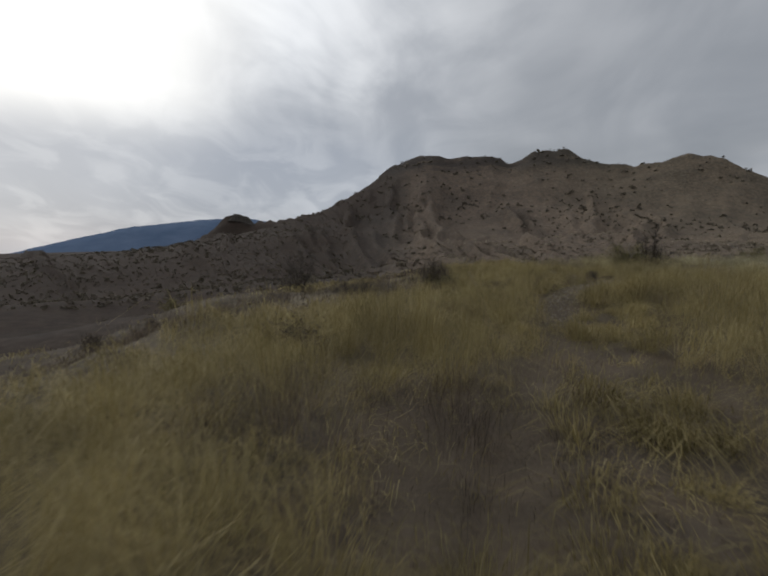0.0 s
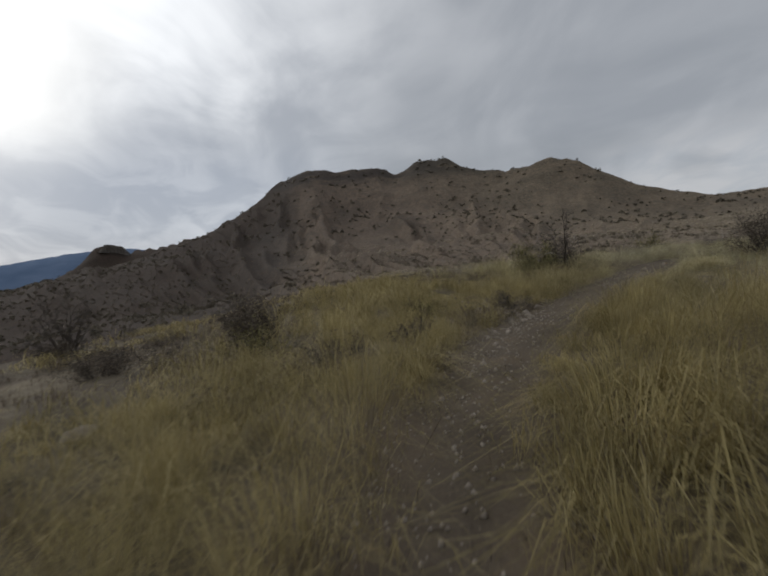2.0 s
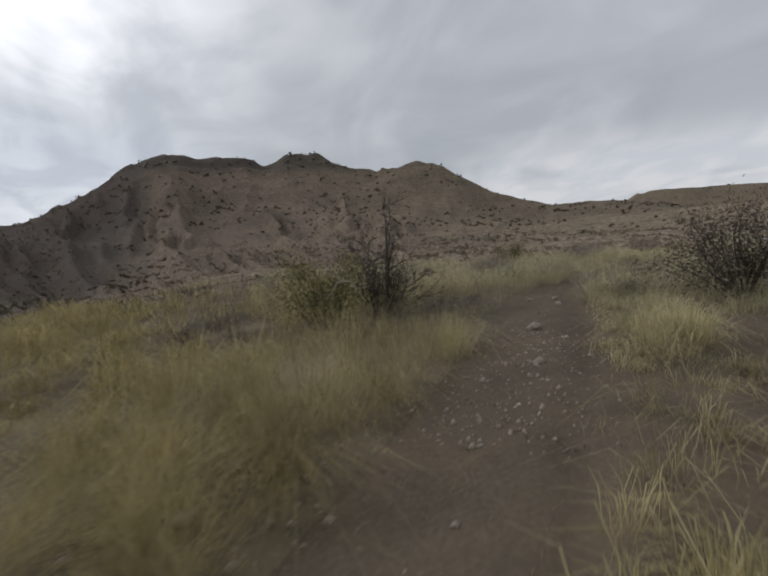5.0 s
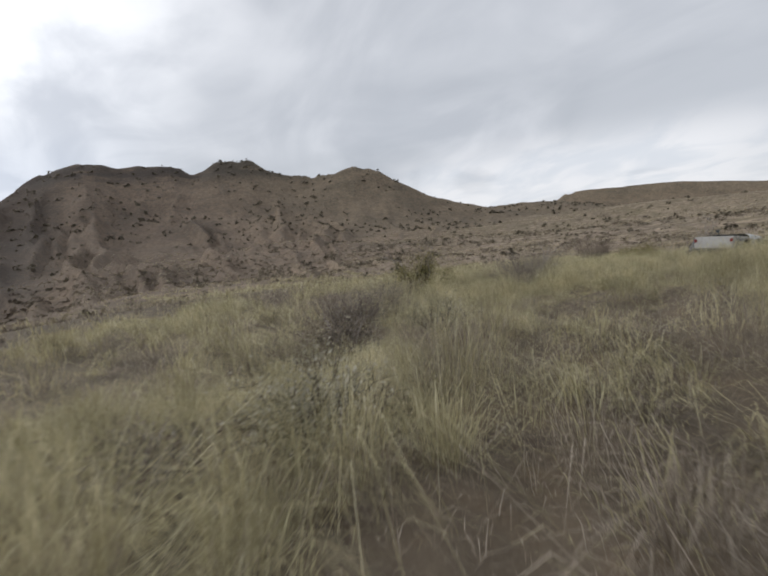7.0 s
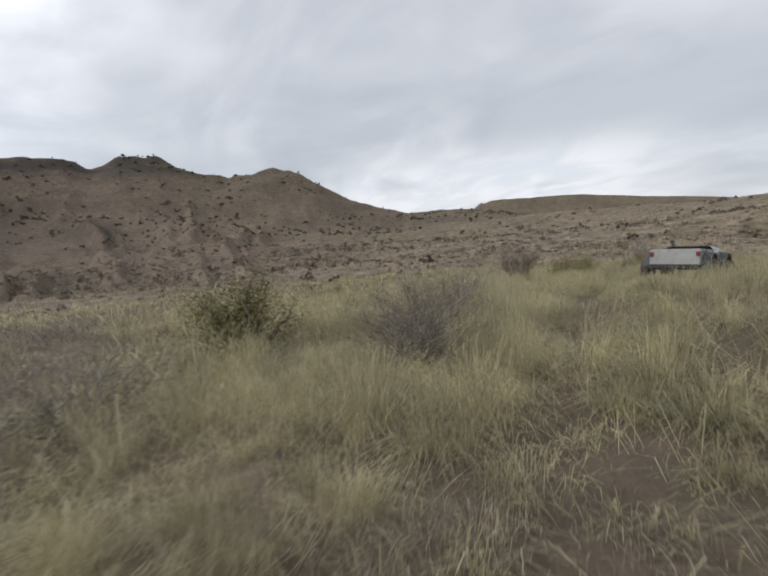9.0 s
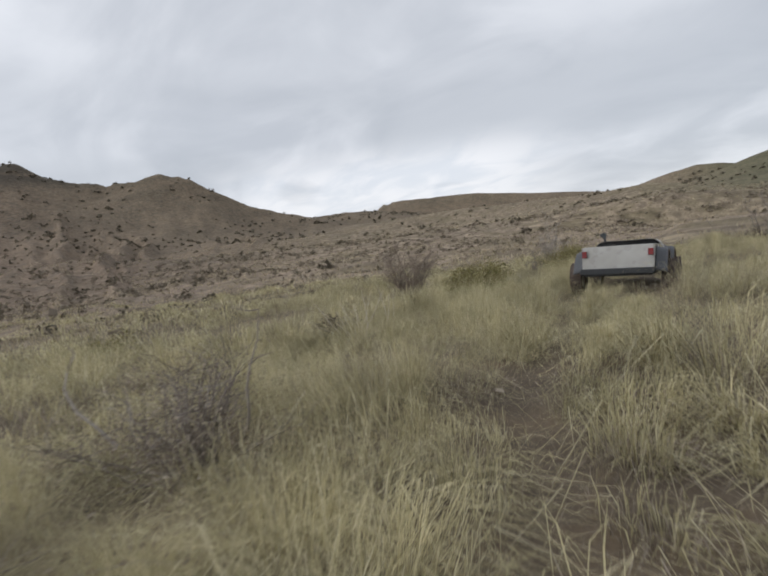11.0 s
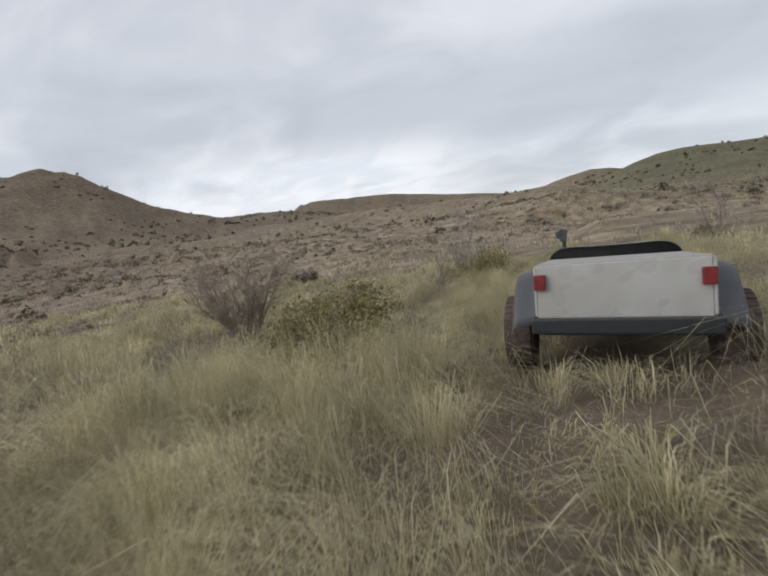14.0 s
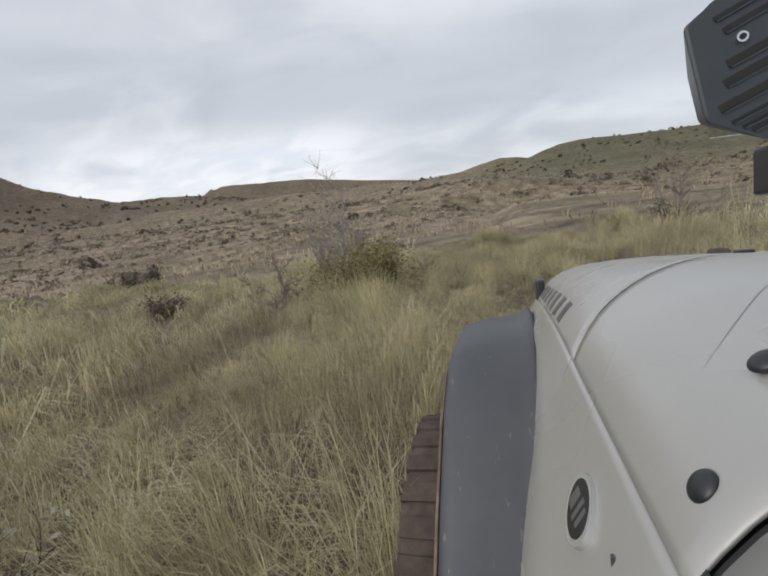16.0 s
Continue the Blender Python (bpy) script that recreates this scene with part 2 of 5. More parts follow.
M_GROUND, M_TRAIL = ground_material(), trail_material()
M_GRASS = plant_material("dry_grass", [(0.0, (0.378, 0.336, 0.188)), (0.40, (0.500, 0.446, 0.262)), (0.75, (0.600, 0.540, 0.338)), (1.0, (0.710, 0.650, 0.448))], 1.0, (0.55, 1.28), translucent=0.35, west_dim=(0.74, 0.675, 0.51))
M_DEADGRASS = plant_material("grey_dead_grass", [(0.0, (0.16, 0.130, 0.100)), (0.5, (0.310, 0.258, 0.200)), (1.0, (0.53, 0.460, 0.370))], 0.8, (0.6, 1.15), west_dim=(0.50, 0.46, 0.43))
M_SLOPE = plant_material("faded_slope_grass", [(0.0, (0.250, 0.208, 0.140)), (0.5, (0.390, 0.332, 0.228)), (1.0, (0.56, 0.490, 0.350))], 0.05, (0.60, 1.25), west_dim=(0.55, 0.52, 0.50))
M_SHRUB = plant_material("hillside_shrub_leaves", [(0.0, (0.140, 0.116, 0.090)), (0.6, (0.240, 0.200, 0.153)), (1.0, (0.35, 0.300, 0.228))], 0.05, (0.65, 1.3), west_dim=(0.52, 0.49, 0.48))
M_FARSHRUB = plant_material("dark_hillside_shrub_leaves", [(0.0, (0.082, 0.069, 0.050)), (0.6, (0.138, 0.117, 0.084)), (1.0, (0.200, 0.171, 0.124))], 0.05, (0.7, 1.3))
M_LEAF = plant_material("olive_shrub_leaves", [(0.0, (0.085, 0.076, 0.028)), (0.5, (0.180, 0.160, 0.060)), (1.0, (0.31, 0.270, 0.120))], 2.0, (0.7, 1.25))
M_DRYLEAF = plant_material("dry_brown_leaves", [(0.0, (0.055, 0.044, 0.034)), (0.5, (0.115, 0.092, 0.068)), (1.0, (0.24, 0.198, 0.148))], 2.0, (0.7, 1.2))
M_GREYLEAF = plant_material("grey_brown_dead_leaves", [(0.0, (0.13, 0.103, 0.080)), (0.5, (0.27, 0.220, 0.170)), (1.0, (0.48, 0.415, 0.33))], 2.0, (0.7, 1.2))
M_PALELEAF = plant_material("pale_seed_heads", [(0.0, (0.26, 0.24, 0.17)), (1.0, (0.62, 0.58, 0.47))], 2.0, (0.8, 1.15))
M_TWIG = plant_material("dead_grey_wood", [(0.0, (0.11, 0.092, 0.078)), (0.6, (0.25, 0.215, 0.185)), (1.0, (0.42, 0.38, 0.33))], 1.5, (0.75, 1.2), 0.85, 0)
M_DARKTWIG = plant_material("dark_dead_wood", [(0.0, (0.040, 0.033, 0.027)), (1.0, (0.12, 0.10, 0.082))], 1.5, (0.75, 1.2), 0.85, 0)
M_PALETWIG = plant_material("bleached_dead_wood", [(0.0, (0.20, 0.175, 0.15)), (0.6, (0.34, 0.305, 0.27)), (1.0, (0.50, 0.46, 0.41))], 1.5, (0.8, 1.15), 0.85, 0)
M_GREYWOOD = plant_material("weathered_brown_wood", [(0.0, (0.17, 0.135, 0.105)), (0.6, (0.29, 0.238, 0.19)), (1.0, (0.42, 0.36, 0.295))], 1.5, (0.8, 1.15), 0.85, 0)
M_STALK = plant_material("bleached_stalks", [(0.0, (0.46, 0.40, 0.30)), (1.0, (0.72, 0.66, 0.54))], 2.0, (0.85, 1.1), 0.8, 0)
M_ROCK = rock_material("pale_limestone", (0.20, 0.165, 0.13), (0.34, 0.29, 0.235), (0.52, 0.46, 0.38))
M_CLIFF = rock_material("dark_cliff_rock", (0.045, 0.040, 0.036), (0.09, 0.078, 0.066), (0.17, 0.145, 0.118), 0.25)

# ---- landform ----
P2 = np.array([[m.translation[0], m.translation[1], m.translation[2]] for t, m in PATH if not 15.5 < t < 16])
EYE = 1.5  # the camera over the trail
PARKED_TURN = -75.03 - 15.3  # the way the parked vehicle points, in degrees from +y


def lattice(ix, iy, seed):
    h = (ix.astype(np.int64) * 374761393 + iy.astype(np.int64) * 668265263 + seed * 974711) & 0xFFFFFFFF
    h = ((h ^ (h >> 13)) * 1274126177) & 0xFFFFFFFF
    return ((h ^ (h >> 16)) & 0xFFFF) / 65535.0


def vnoise(x, y, seed=0):
    ix, iy = np.floor(x), np.floor(y)
    fx, fy = x - ix, y - iy
    fx, fy = fx * fx * (3 - 2 * fx), fy * fy * (3 - 2 * fy)
    a, b = lattice(ix, iy, seed), lattice(ix + 1, iy, seed)
    c, d = lattice(ix, iy + 1, seed), lattice(ix + 1, iy + 1, seed)
    return (a + (b - a) * fx) * (1 - fy) + (c + (d - c) * fx) * fy


def fbm(x, y, seed=0, octaves=4):
    s, a, t = 0, 1.0, 0
    for o in range(octaves):
        s, t = s + a * (vnoise(x * 2 ** o, y * 2 ** o, seed + o) - 0.5), t + a
        a *= 0.5
    return s / t * 2


def polar(az, el, dist, origin):
    a = math.radians(az)
    return (origin[0] - math.sin(a) * dist, origin[1] + math.cos(a) * dist, 0.3 + math.tan(math.radians(el)) * dist)


def ridge_line(origin, rows):
    return np.array([polar(a, e, d, origin) for a, e, d in rows])


# ridges by bearing, height angle and distance, with the reach of their flanks
RIDGES = [
    (ridge_line((10, 16), [(9.3, 4.9, 720), (5.5, 7.75, 700), (2.7, 9.8, 680), (-0.4, 11.0, 660), (-2.4, 11.15, 650), (-4.2, 10.6, 650), (-8.4, 10.9, 650),
                           (-10.2, 10.75, 650), (-11.5, 10.0, 650), (-12.9, 10.2, 650), (-14.6, 11.2, 640), (-17.9, 11.2, 640), (-20, 10.1, 640), (-22.9, 9.3, 640),
                           (-25.7, 8.9, 630), (-27.2, 9.05, 620), (-30.4, 9.75, 610), (-33.2, 9.25, 600), (-35.3, 7.95, 590), (-39.8, 5.65, 590), (-42.4, 4.75, 600),
                           (-46.4, 3.65, 640), (-49.3, 3.8, 680), (-53.6, 3.6, 760)]), 185, 1.15),
    (ridge_line((5, 12), [(23.6, 2.0, 960), (22.6, 3.5, 940), (21.2, 3.45, 930), (19.3, 3.0, 920), (16.5, 3.2, 860), (13.4, 3.85, 790), (9.3, 4.9, 720)]), 100, 1.15),
    (ridge_line((30, 30), [(-53.5, 3.6, 1150), (-56.4, 4.65, 1100), (-58.5, 4.6, 1100), (-61.1, 4.45, 1100), (-65.5, 4.35, 1100), (-69, 3.9, 1100), (-74.1, 3.05, 1100), (-80, 2.2, 1100)]), 130, 1.2),
    (ridge_line((36, 32.5), [(-44, 1.5, 350), (-50, 2.3, 330), (-57, 2.45, 310), (-64, 2.5, 295), (-70.5, 2.4, 280), (-76, 2.1, 265), (-82.2, 2.2, 250), (-85, 2.3, 240),
                             (-90.7, 0.8, 215), (-94.8, -1.0, 190), (-99, -2.9, 160), (-103.2, -4.3, 130)]), 85, 1.3),
    (ridge_line((39, 33), [(-84, 2.2, 640), (-86.5, 2.9, 620), (-88.9, 3.4, 600), (-90.5, 3.4, 590), (-93, 2.8, 580), (-95, 3.3, 500), (-96.7, 3.95, 450), (-101, 3.7, 430), (-106.5, 3.5, 420),
                           (-113, 3.2, 410), (-122, 3.2, 400), (-135, 3.0, 420)]), 130, 1.3),
]
# spot heights of the valley and the bench
SPOTS = np.array([
    (-28, 22, -8), (-45, 40, -14.5), (-60, 85, -18), (-30, 0, -8), (-70, 20, -21), (-20, -20, -4.5), (-0.5, 14, -1.9), (-10, 35.5, -3.9), (-38, 69, -11.4), (-34, 195, -14.4), (39, 104, -3.4), (30, 240, -2.5), (-30, 402, -2), (104, 249, 6.0),
    (99, 276, -5), (158, 211, 2.6), (222, 254, 7.5), (192, 118, 0.8), (180, 45, 2.6), (123, 54, -2.9), (143, 29, -7.5), (53.6, 36.2, -2.3), (60, 28, -2.4),
    (48, 45, -1.9), (75, 90, -4.5), (70, 60, -4.0), (-120, 160, -22), (-400, 500, -40), (-200, -100, -25), (0, -60, 1), (100, -80, 2), (60, 0, 0.5), (80, 12, -3.5),
    (0, 800, 10), (600, 500, 25), (400, 0, 5), (300, -300, 10), (-1200, 900, -55), (-500, 1500, -20), (1200, 300, 20)])


def path_place(x, y):
    """Nearest place on the path: its height, the distance to the left of it, and how far along."""
    best = np.full(x.shape, 1e9)
    z, side, along = np.zeros(x.shape), np.zeros(x.shape), np.zeros(x.shape)
    run = 0.0
    pts = np.vstack([P2[0] + (P2[0] - P2[1]) * 6, P2, P2[-1] + (P2[-1] - P2[-2]) * 12])
    pts[0, 2], pts[-1, 2] = P2[0, 2], P2[-1, 2] - 0.35
    for a, b in zip(pts[:-1], pts[1:]):
        d = b[:2] - a[:2]
        n = np.hypot(*d)
        u = np.clip(((x - a[0]) * d[0] + (y - a[1]) * d[1]) / n ** 2, 0, 1)
        ox, oy = x - a[0] - u * d[0], y - a[1] - u * d[1]
        dist = np.hypot(ox, oy)
        near = dist < best
        best = np.where(near, dist, best)
        z = np.where(near, a[2] + u * (b[2] - a[2]), z)
        side = np.where(near, np.sign(d[0] * oy - d[1] * ox) * dist, side)
        along = np.where(near, run + u * n, along)
        run += n
    return z, side, along


def landform(x, y, fine=True):
    x, y = np.asarray(x, float), np.asarray(y, float)
    pz, side, along = path_place(x, y)
    far = np.abs(side)
    # spot heights, weighted by nearness, and the bench by the trail
    w = np.zeros(x.shape)
    s = np.zeros(x.shape)
    for px, py, h in SPOTS:
        k = 1.0 / ((x - px) ** 2 + (y - py) ** 2 + 4.0) ** 1.5
        w, s = w + k, s + k * h
    tilt = np.clip(side, -14, 14)
    lean = np.interp(along - 13.4, [-14, 14, 24], [0.10, 0.10, 0.045])
    bench = pz - EYE - np.where(side > 0, lean, 0.03) * tilt
    brink = np.interp(along - 13.4, [-14, 0, 4, 8, 14, 22], [4.5, 5.5, 7.5, 10, 14, 40])
    bench = bench - 0.33 * np.maximum(0, side - brink)
    k = 60.0 / (far ** 2 + 0.3) ** 1.5 * np.exp(-(far / 22) ** 2)
    z = (s + k * bench) / (w + k)
    base = z
    r = np.hypot(x - 25, y - 25)
    # gullies and spurs of the hills
    warp = fbm(x / 90, y / 90, 3, 3) * 40
    for line, reach, power in RIDGES:
        ways, tops = [], []
        for a, b in zip(line[:-1], line[1:]):
            d = b[:2] - a[:2]
            u = np.clip(((x - a[0]) * d[0] + (y - a[1]) * d[1]) / (d @ d), 0, 1)
            ways.append(np.hypot(x - a[0] - u * d[0], y - a[1] - u * d[1]))
            tops.append(a[2] + u * (b[2] - a[2]))
        # the crest's height, blended over the parts of it that lie about as near
        dist = np.min(ways, axis=0)
        blend, top = np.zeros(x.shape), np.zeros(x.shape)
        for w_, t_ in zip(ways, tops):
            k_ = np.exp(-(w_ - dist) / (3 + 0.12 * dist))
            blend, top = blend + k_, top + k_ * t_
        top = top / blend
        bearing = np.arctan2(x - 15, y - 15)
        gully = 2.6 * fbm(bearing * 34 + warp * 0.035, dist / 240, 11, 3) ** 2 + 0.5 * np.abs(fbm(x / 110, y / 110, 13, 2))
        grow = np.clip(dist / (reach * 0.8), 0, 1)
        wide = reach * np.clip((top - base) / 110, 0.5, 1)
        eff = dist * np.clip(1 + grow * (0.06 - 0.20 * gully), 0.86, 1.12)
        fall = np.clip((np.exp(-(eff / wide) ** power) - 0.05) / 0.95, 0, 1) * np.clip((far - 25) / 70, 0, 1)
        hill = base + (top - base) * fall
        crag = np.clip(1 - dist / 26, 0, 1) * np.clip((top - base - 60) / 40, 0, 1)
        hill = hill + crag * (3.0 + 5.0 * np.abs(fbm(x / 26, y / 26, 41, 3)))
        z = np.maximum(z, np.where(top > base, hill, -1e9))
    if fine:
        z = z + fbm(x / 22, y / 22, 21, 4) * np.clip((far - 4) / 30, 0, 1) * 0.9 * np.clip(r / 60, 0.25, 1)
        z = z + fbm(x / 17, y / 17, 25, 4) * np.clip((z - 8) / 25, 0, 1) * 1.3
        z = z + fbm(x / 1.3, y / 1.3, 31, 3) * 0.05
        # wheel ruts
        for c in (0.05, -1.5):
            z = z - 0.07 * np.exp(-((side - c) / 0.22) ** 2)
    return z


def height(x, y):
    return float(landform(np.array([x]), np.array([y]))[0])


def mesh_object(name, verts, faces, mat, smooth=False):
    me = bpy.data.meshes.new(name)
    verts, faces = np.asarray(verts, np.float32), np.asarray(faces, np.int32)
    me.vertices.add(len(verts))
    me.vertices.foreach_set("co", verts.ravel())
    n, k = faces.shape
    me.loops.add(n * k)
    me.loops.foreach_set("vertex_index", faces.ravel())
    me.polygons.add(n)
    me.polygons.foreach_set("loop_start", np.arange(0, n * k, k, dtype=np.int32))
    me.polygons.foreach_set("loop_total", np.full(n, k, np.int32))
    if smooth:
        me.polygons.foreach_set("use_smooth", np.ones(n, bool))
    me.update(calc_edges=True)
    for m in mat if isinstance(mat, (list, tuple)) else [mat]:
        me.materials.append(m)
    return new(name, me)


# one sheet of ground in rings round a point beside the trail
GC = (30.0, 17.0)
radii = np.concatenate([[0.0], np.geomspace(1.0, 540, 270), np.linspace(548, 740, 36), np.geomspace(760, 4600, 60)])
ang = np.radians(np.concatenate([np.arange(28, 222, 0.34), np.arange(222, 388, 2.0)]))
NA = len(ang)
gx = GC[0] + radii[:, None] * np.cos(ang)[None]
gy = GC[1] + radii[:, None] * np.sin(ang)[None]
gz = landform(gx.ravel(), gy.ravel()).reshape(gx.shape)
# the far plain, which falls away to the west
flat = np.clip((radii - 1250) / 1200, 0, 1)[:, None]
bearing = np.degrees(np.arctan2(-(gx - GC[0]), gy - GC[1]))
gz = gz * (1 - flat) + radii[:, None] * np.tan(np.radians(np.clip(0.15 - (bearing - 26.6) * 0.15, -3.0, 0.3))) * flat
_, gside, _ = path_place(gx, gy)
gz = gz - 0.12 * np.clip((2.2 - np.abs(gside + 0.6)) / 0.8, 0, 1)
gv = np.stack([gx, gy, gz], -1).reshape(-1, 3)
ii, jj = np.meshgrid(np.arange(len(radii) - 1), np.arange(NA), indexing="ij")
gf = np.stack([ii * NA + jj, (ii + 1) * NA + jj, (ii + 1) * NA + (jj + 1) % NA, ii * NA + (jj + 1) % NA], -1).reshape(-1, 4)
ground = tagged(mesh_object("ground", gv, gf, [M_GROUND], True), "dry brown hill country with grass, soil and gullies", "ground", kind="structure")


# ---- the trail: a ribbon of bare soil with two wheel ruts ----
def path_frame(step=0.15, before=10.0, after=14.0):
    pts = np.vstack([P2[0] + (P2[0] - P2[1]) / np.linalg.norm(P2[0] - P2[1]) * before, P2, P2[-1] + (P2[-1] - P2[-2]) / np.linalg.norm(P2[-1] - P2[-2]) * after])
    run = np.concatenate([[0], np.cumsum(np.hypot(*np.diff(pts[:, :2], axis=0).T))])
    u = np.arange(0, run[-1], step)
    x, y = np.interp(u, run, pts[:, 0]), np.interp(u, run, pts[:, 1])
    k = np.ones(21) / 21
    xs, ys = np.convolve(np.pad(x, 10, "edge"), k, "valid"), np.convolve(np.pad(y, 10, "edge"), k, "valid")
    tx, ty = np.gradient(xs), np.gradient(ys)
    n = np.hypot(tx, ty)
    return xs, ys, -ty / n, tx / n, u - before


fx, fy, lx, ly, fu = path_frame()
cross = np.linspace(-3.1, 1.9, 56)
tx_, ty_ = fx[:, None] + lx[:, None] * cross, fy[:, None] + ly[:, None] * cross
tz_ = landform(tx_.ravel(), ty_.ravel()).reshape(tx_.shape) + 0.035 + 0.02 * fbm(tx_ * 4, ty_ * 4, 77, 3)
tz_ -= 0.35 * np.clip((np.abs(cross + 0.6) - 2.05) / 0.45, 0, 1)[None]
tn, tm = tx_.shape
ti_, tj_ = np.meshgrid(np.arange(tn - 1), np.arange(tm - 1), indexing="ij")
tf_ = np.stack([ti_ * tm + tj_, ti_ * tm + tj_ + 1, (ti_ + 1) * tm + tj_ + 1, (ti_ + 1) * tm + tj_], -1).reshape(-1, 4)[:, ::-1]
trail = tagged(mesh_object("trail", np.stack([tx_, ty_, tz_], -1).reshape(-1, 3), tf_, M_TRAIL, True), "rough two-rut trail of brown soil and gravel", "trail", kind="structure")


def trail_point(u, s):
    """The place u metres along the camera's line and s metres to its left."""
    i = np.clip((np.asarray(u) + 10.0) / 0.15, 0, len(fx) - 1)
    k = np.arange(len(fx))
    ax, ay, bx, by = (np.interp(i, k, v) for v in (fx, fy, lx, ly))
    return ax + bx * s, ay + by * s


# ---- far blue mountains beyond the plain ----
def far_mountains():
    az = np.linspace(58, -14, 240)
    el = np.interp(-az, [-58, -47, -43.4, -39.6, -35.3, -32.1, -28.1, -23.4, -19.5, -14, -8, 14], [-2.2, -2.0, -1.4, -0.2, 1.1, 1.9, 2.4, 3.0, 3.1, 2.7, 2.3, 1.5])
    el = el + 0.22 * fbm(az / 2.2, az * 0 + 3, 5, 4)
    foot = np.clip(0.15 - (az - 26.6) * 0.15, -3.0, 0.3) - 0.5
    rows = []
    for k, (f, d) in enumerate([(0.0, 3650), (0.35, 3800), (0.7, 4000), (1.0, 4200), (0.6, 4500)]):
        a = np.radians(az)
        e = np.radians(foot + (el - foot) * f + (0.3 * fbm(az / 1.6, az * 0 + k * 7.7, 15, 3) * (el - foot) * 0.3 if 0 < f < 1 else 0))
        rows.append(np.stack([-np.sin(a) * d, np.cos(a) * d, np.tan(e) * d], -1))
    v = np.stack(rows)
    n, m = v.shape[:2]
    i, j = np.meshgrid(np.arange(n - 1), np.arange(m - 1), indexing="ij")
    f = np.stack([i * m + j, i * m + j + 1, (i + 1) * m + j + 1, (i + 1) * m + j], -1).reshape(-1, 4)
    # the haze is painted: a blue base colour instead of scattering air
    mt, nt, b = material("painted_haze_mountain", 1.0, 0, 0.0)
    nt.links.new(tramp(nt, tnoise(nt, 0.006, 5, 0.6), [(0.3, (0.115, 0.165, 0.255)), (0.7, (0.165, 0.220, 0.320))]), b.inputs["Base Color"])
    return tagged(mesh_object("mountain_range", v.reshape(-1, 3), f, mt, True), "distant mountain range, its haze painted blue", "mountains", kind="structure")


far_mountains()


def cliff_band(line, low, tall, seed, label):
    """A broken band of caprock below a crest, over part of its line."""
    n = 70
    q = np.linspace(0, len(line) - 1, n)
    k = np.arange(len(line))
    x, y, z = (np.interp(q, k, line[:, i]) for i in range(3))
    toward = np.stack([25 - x, 25 - y], -1)
    toward /= np.linalg.norm(toward, axis=-1, keepdims=True)
    end = np.clip(np.minimum(q, len(line) - 1 - q) / 0.5, 0.15, 1)
    wob = fbm(q * 3.0, q * 0 + seed, seed, 3)
    rows = []
    for off, f in ((20, 0.0), (17, 0.35), (16, 0.7), (13, 1.0), (2, 1.02)):
        step = off + 5 * wob + 3 * fbm(q * 9.0, q * 0 + f * 7, seed + 1, 3)
        rows.append(np.stack([x + toward[:, 0] * step, y + toward[:, 1] * step, z - low + tall * f * end + 1.5 * fbm(q * 7, q * 0 + f * 5, seed + 2, 3) - 1.0], -1))
    v = np.stack(rows)
    i, j = np.meshgrid(np.arange(4), np.arange(n - 1), indexing="ij")
    f = np.stack([i * n + j, i * n + j + 1, (i + 1) * n + j + 1, (i + 1) * n + j], -1).reshape(-1, 4)
    return tagged(mesh_object("cliff_band", v.reshape(-1, 3), f, M_CLIFF), label, "cliff", kind="structure")


cliff_band(RIDGES[0][0][2:8], 19, 13, 3, "dark caprock band under the mountain crest")
cliff_band(RIDGES[0][0][10:14], 16, 11, 4, "dark caprock band under the second summit")
cliff_band(RIDGES[1][0][1:4], 11, 14, 5, "dark flat caprock on a small butte")

# ---- grass ----


def blades(cx, cy, cz, count, tall, spread, lean, width, rs, droop=0.12, sway=0.0, out=None):
    """Tufts at cx, cy, cz as bent tapering blades; tall and lean for each tuft. Returns vertices and faces."""
    k = len(cx)
    n = k * count
    rep = lambda a: np.repeat(a, count)
    ang = rs.uniform(0, 2 * np.pi, n)
    off = np.abs(rs.normal(0, 1, n)) * rep(np.broadcast_to(spread, (k,)))
    bx, by, bz = rep(cx) + np.cos(ang) * off, rep(cy) + np.sin(ang) * off, rep(cz) - 0.03
    h = rep(tall) * rs.uniform(0.45, 1.08, n)
    ang2 = ang + rs.normal(0, 0.9, n) if out is None else rep(out) + rs.normal(0, 1.1, n)
    le = np.abs(rs.normal(0, 1, n)) * rep(np.broadcast_to(lean, (k,))) + 0.05
    turn = 7.0 * fbm(cx / 1.1, cy / 1.1, 83, 2)
    ex, ey = np.cos(ang2) * le * h + sway * rep(np.cos(turn)) * h, np.sin(ang2) * le * h + sway * rep(np.sin(turn)) * h
    w = rep(np.broadcast_to(width, (k,))) * rs.uniform(0.6, 1.4, n)
    wa = ang2 + np.pi / 2 + rs.normal(0, 0.5, n)
    wx, wy = np.cos(wa) * w / 2, np.sin(wa) * w / 2
    mx, my, mz = bx + ex * 0.33, by + ey * 0.33, bz + h * 0.66
    tx, ty, tz = bx + ex, by + ey, bz + h * (1 - droop * le * 2)
    v = np.stack([np.stack([bx, by, bz], -1), np.stack([mx - wx, my - wy, mz], -1), np.stack([tx, ty, tz], -1), np.stack([mx + wx, my + wy, mz], -1)], 1).reshape(-1, 3)
    f = np.arange(n * 4).reshape(-1, 4)
    return v, f


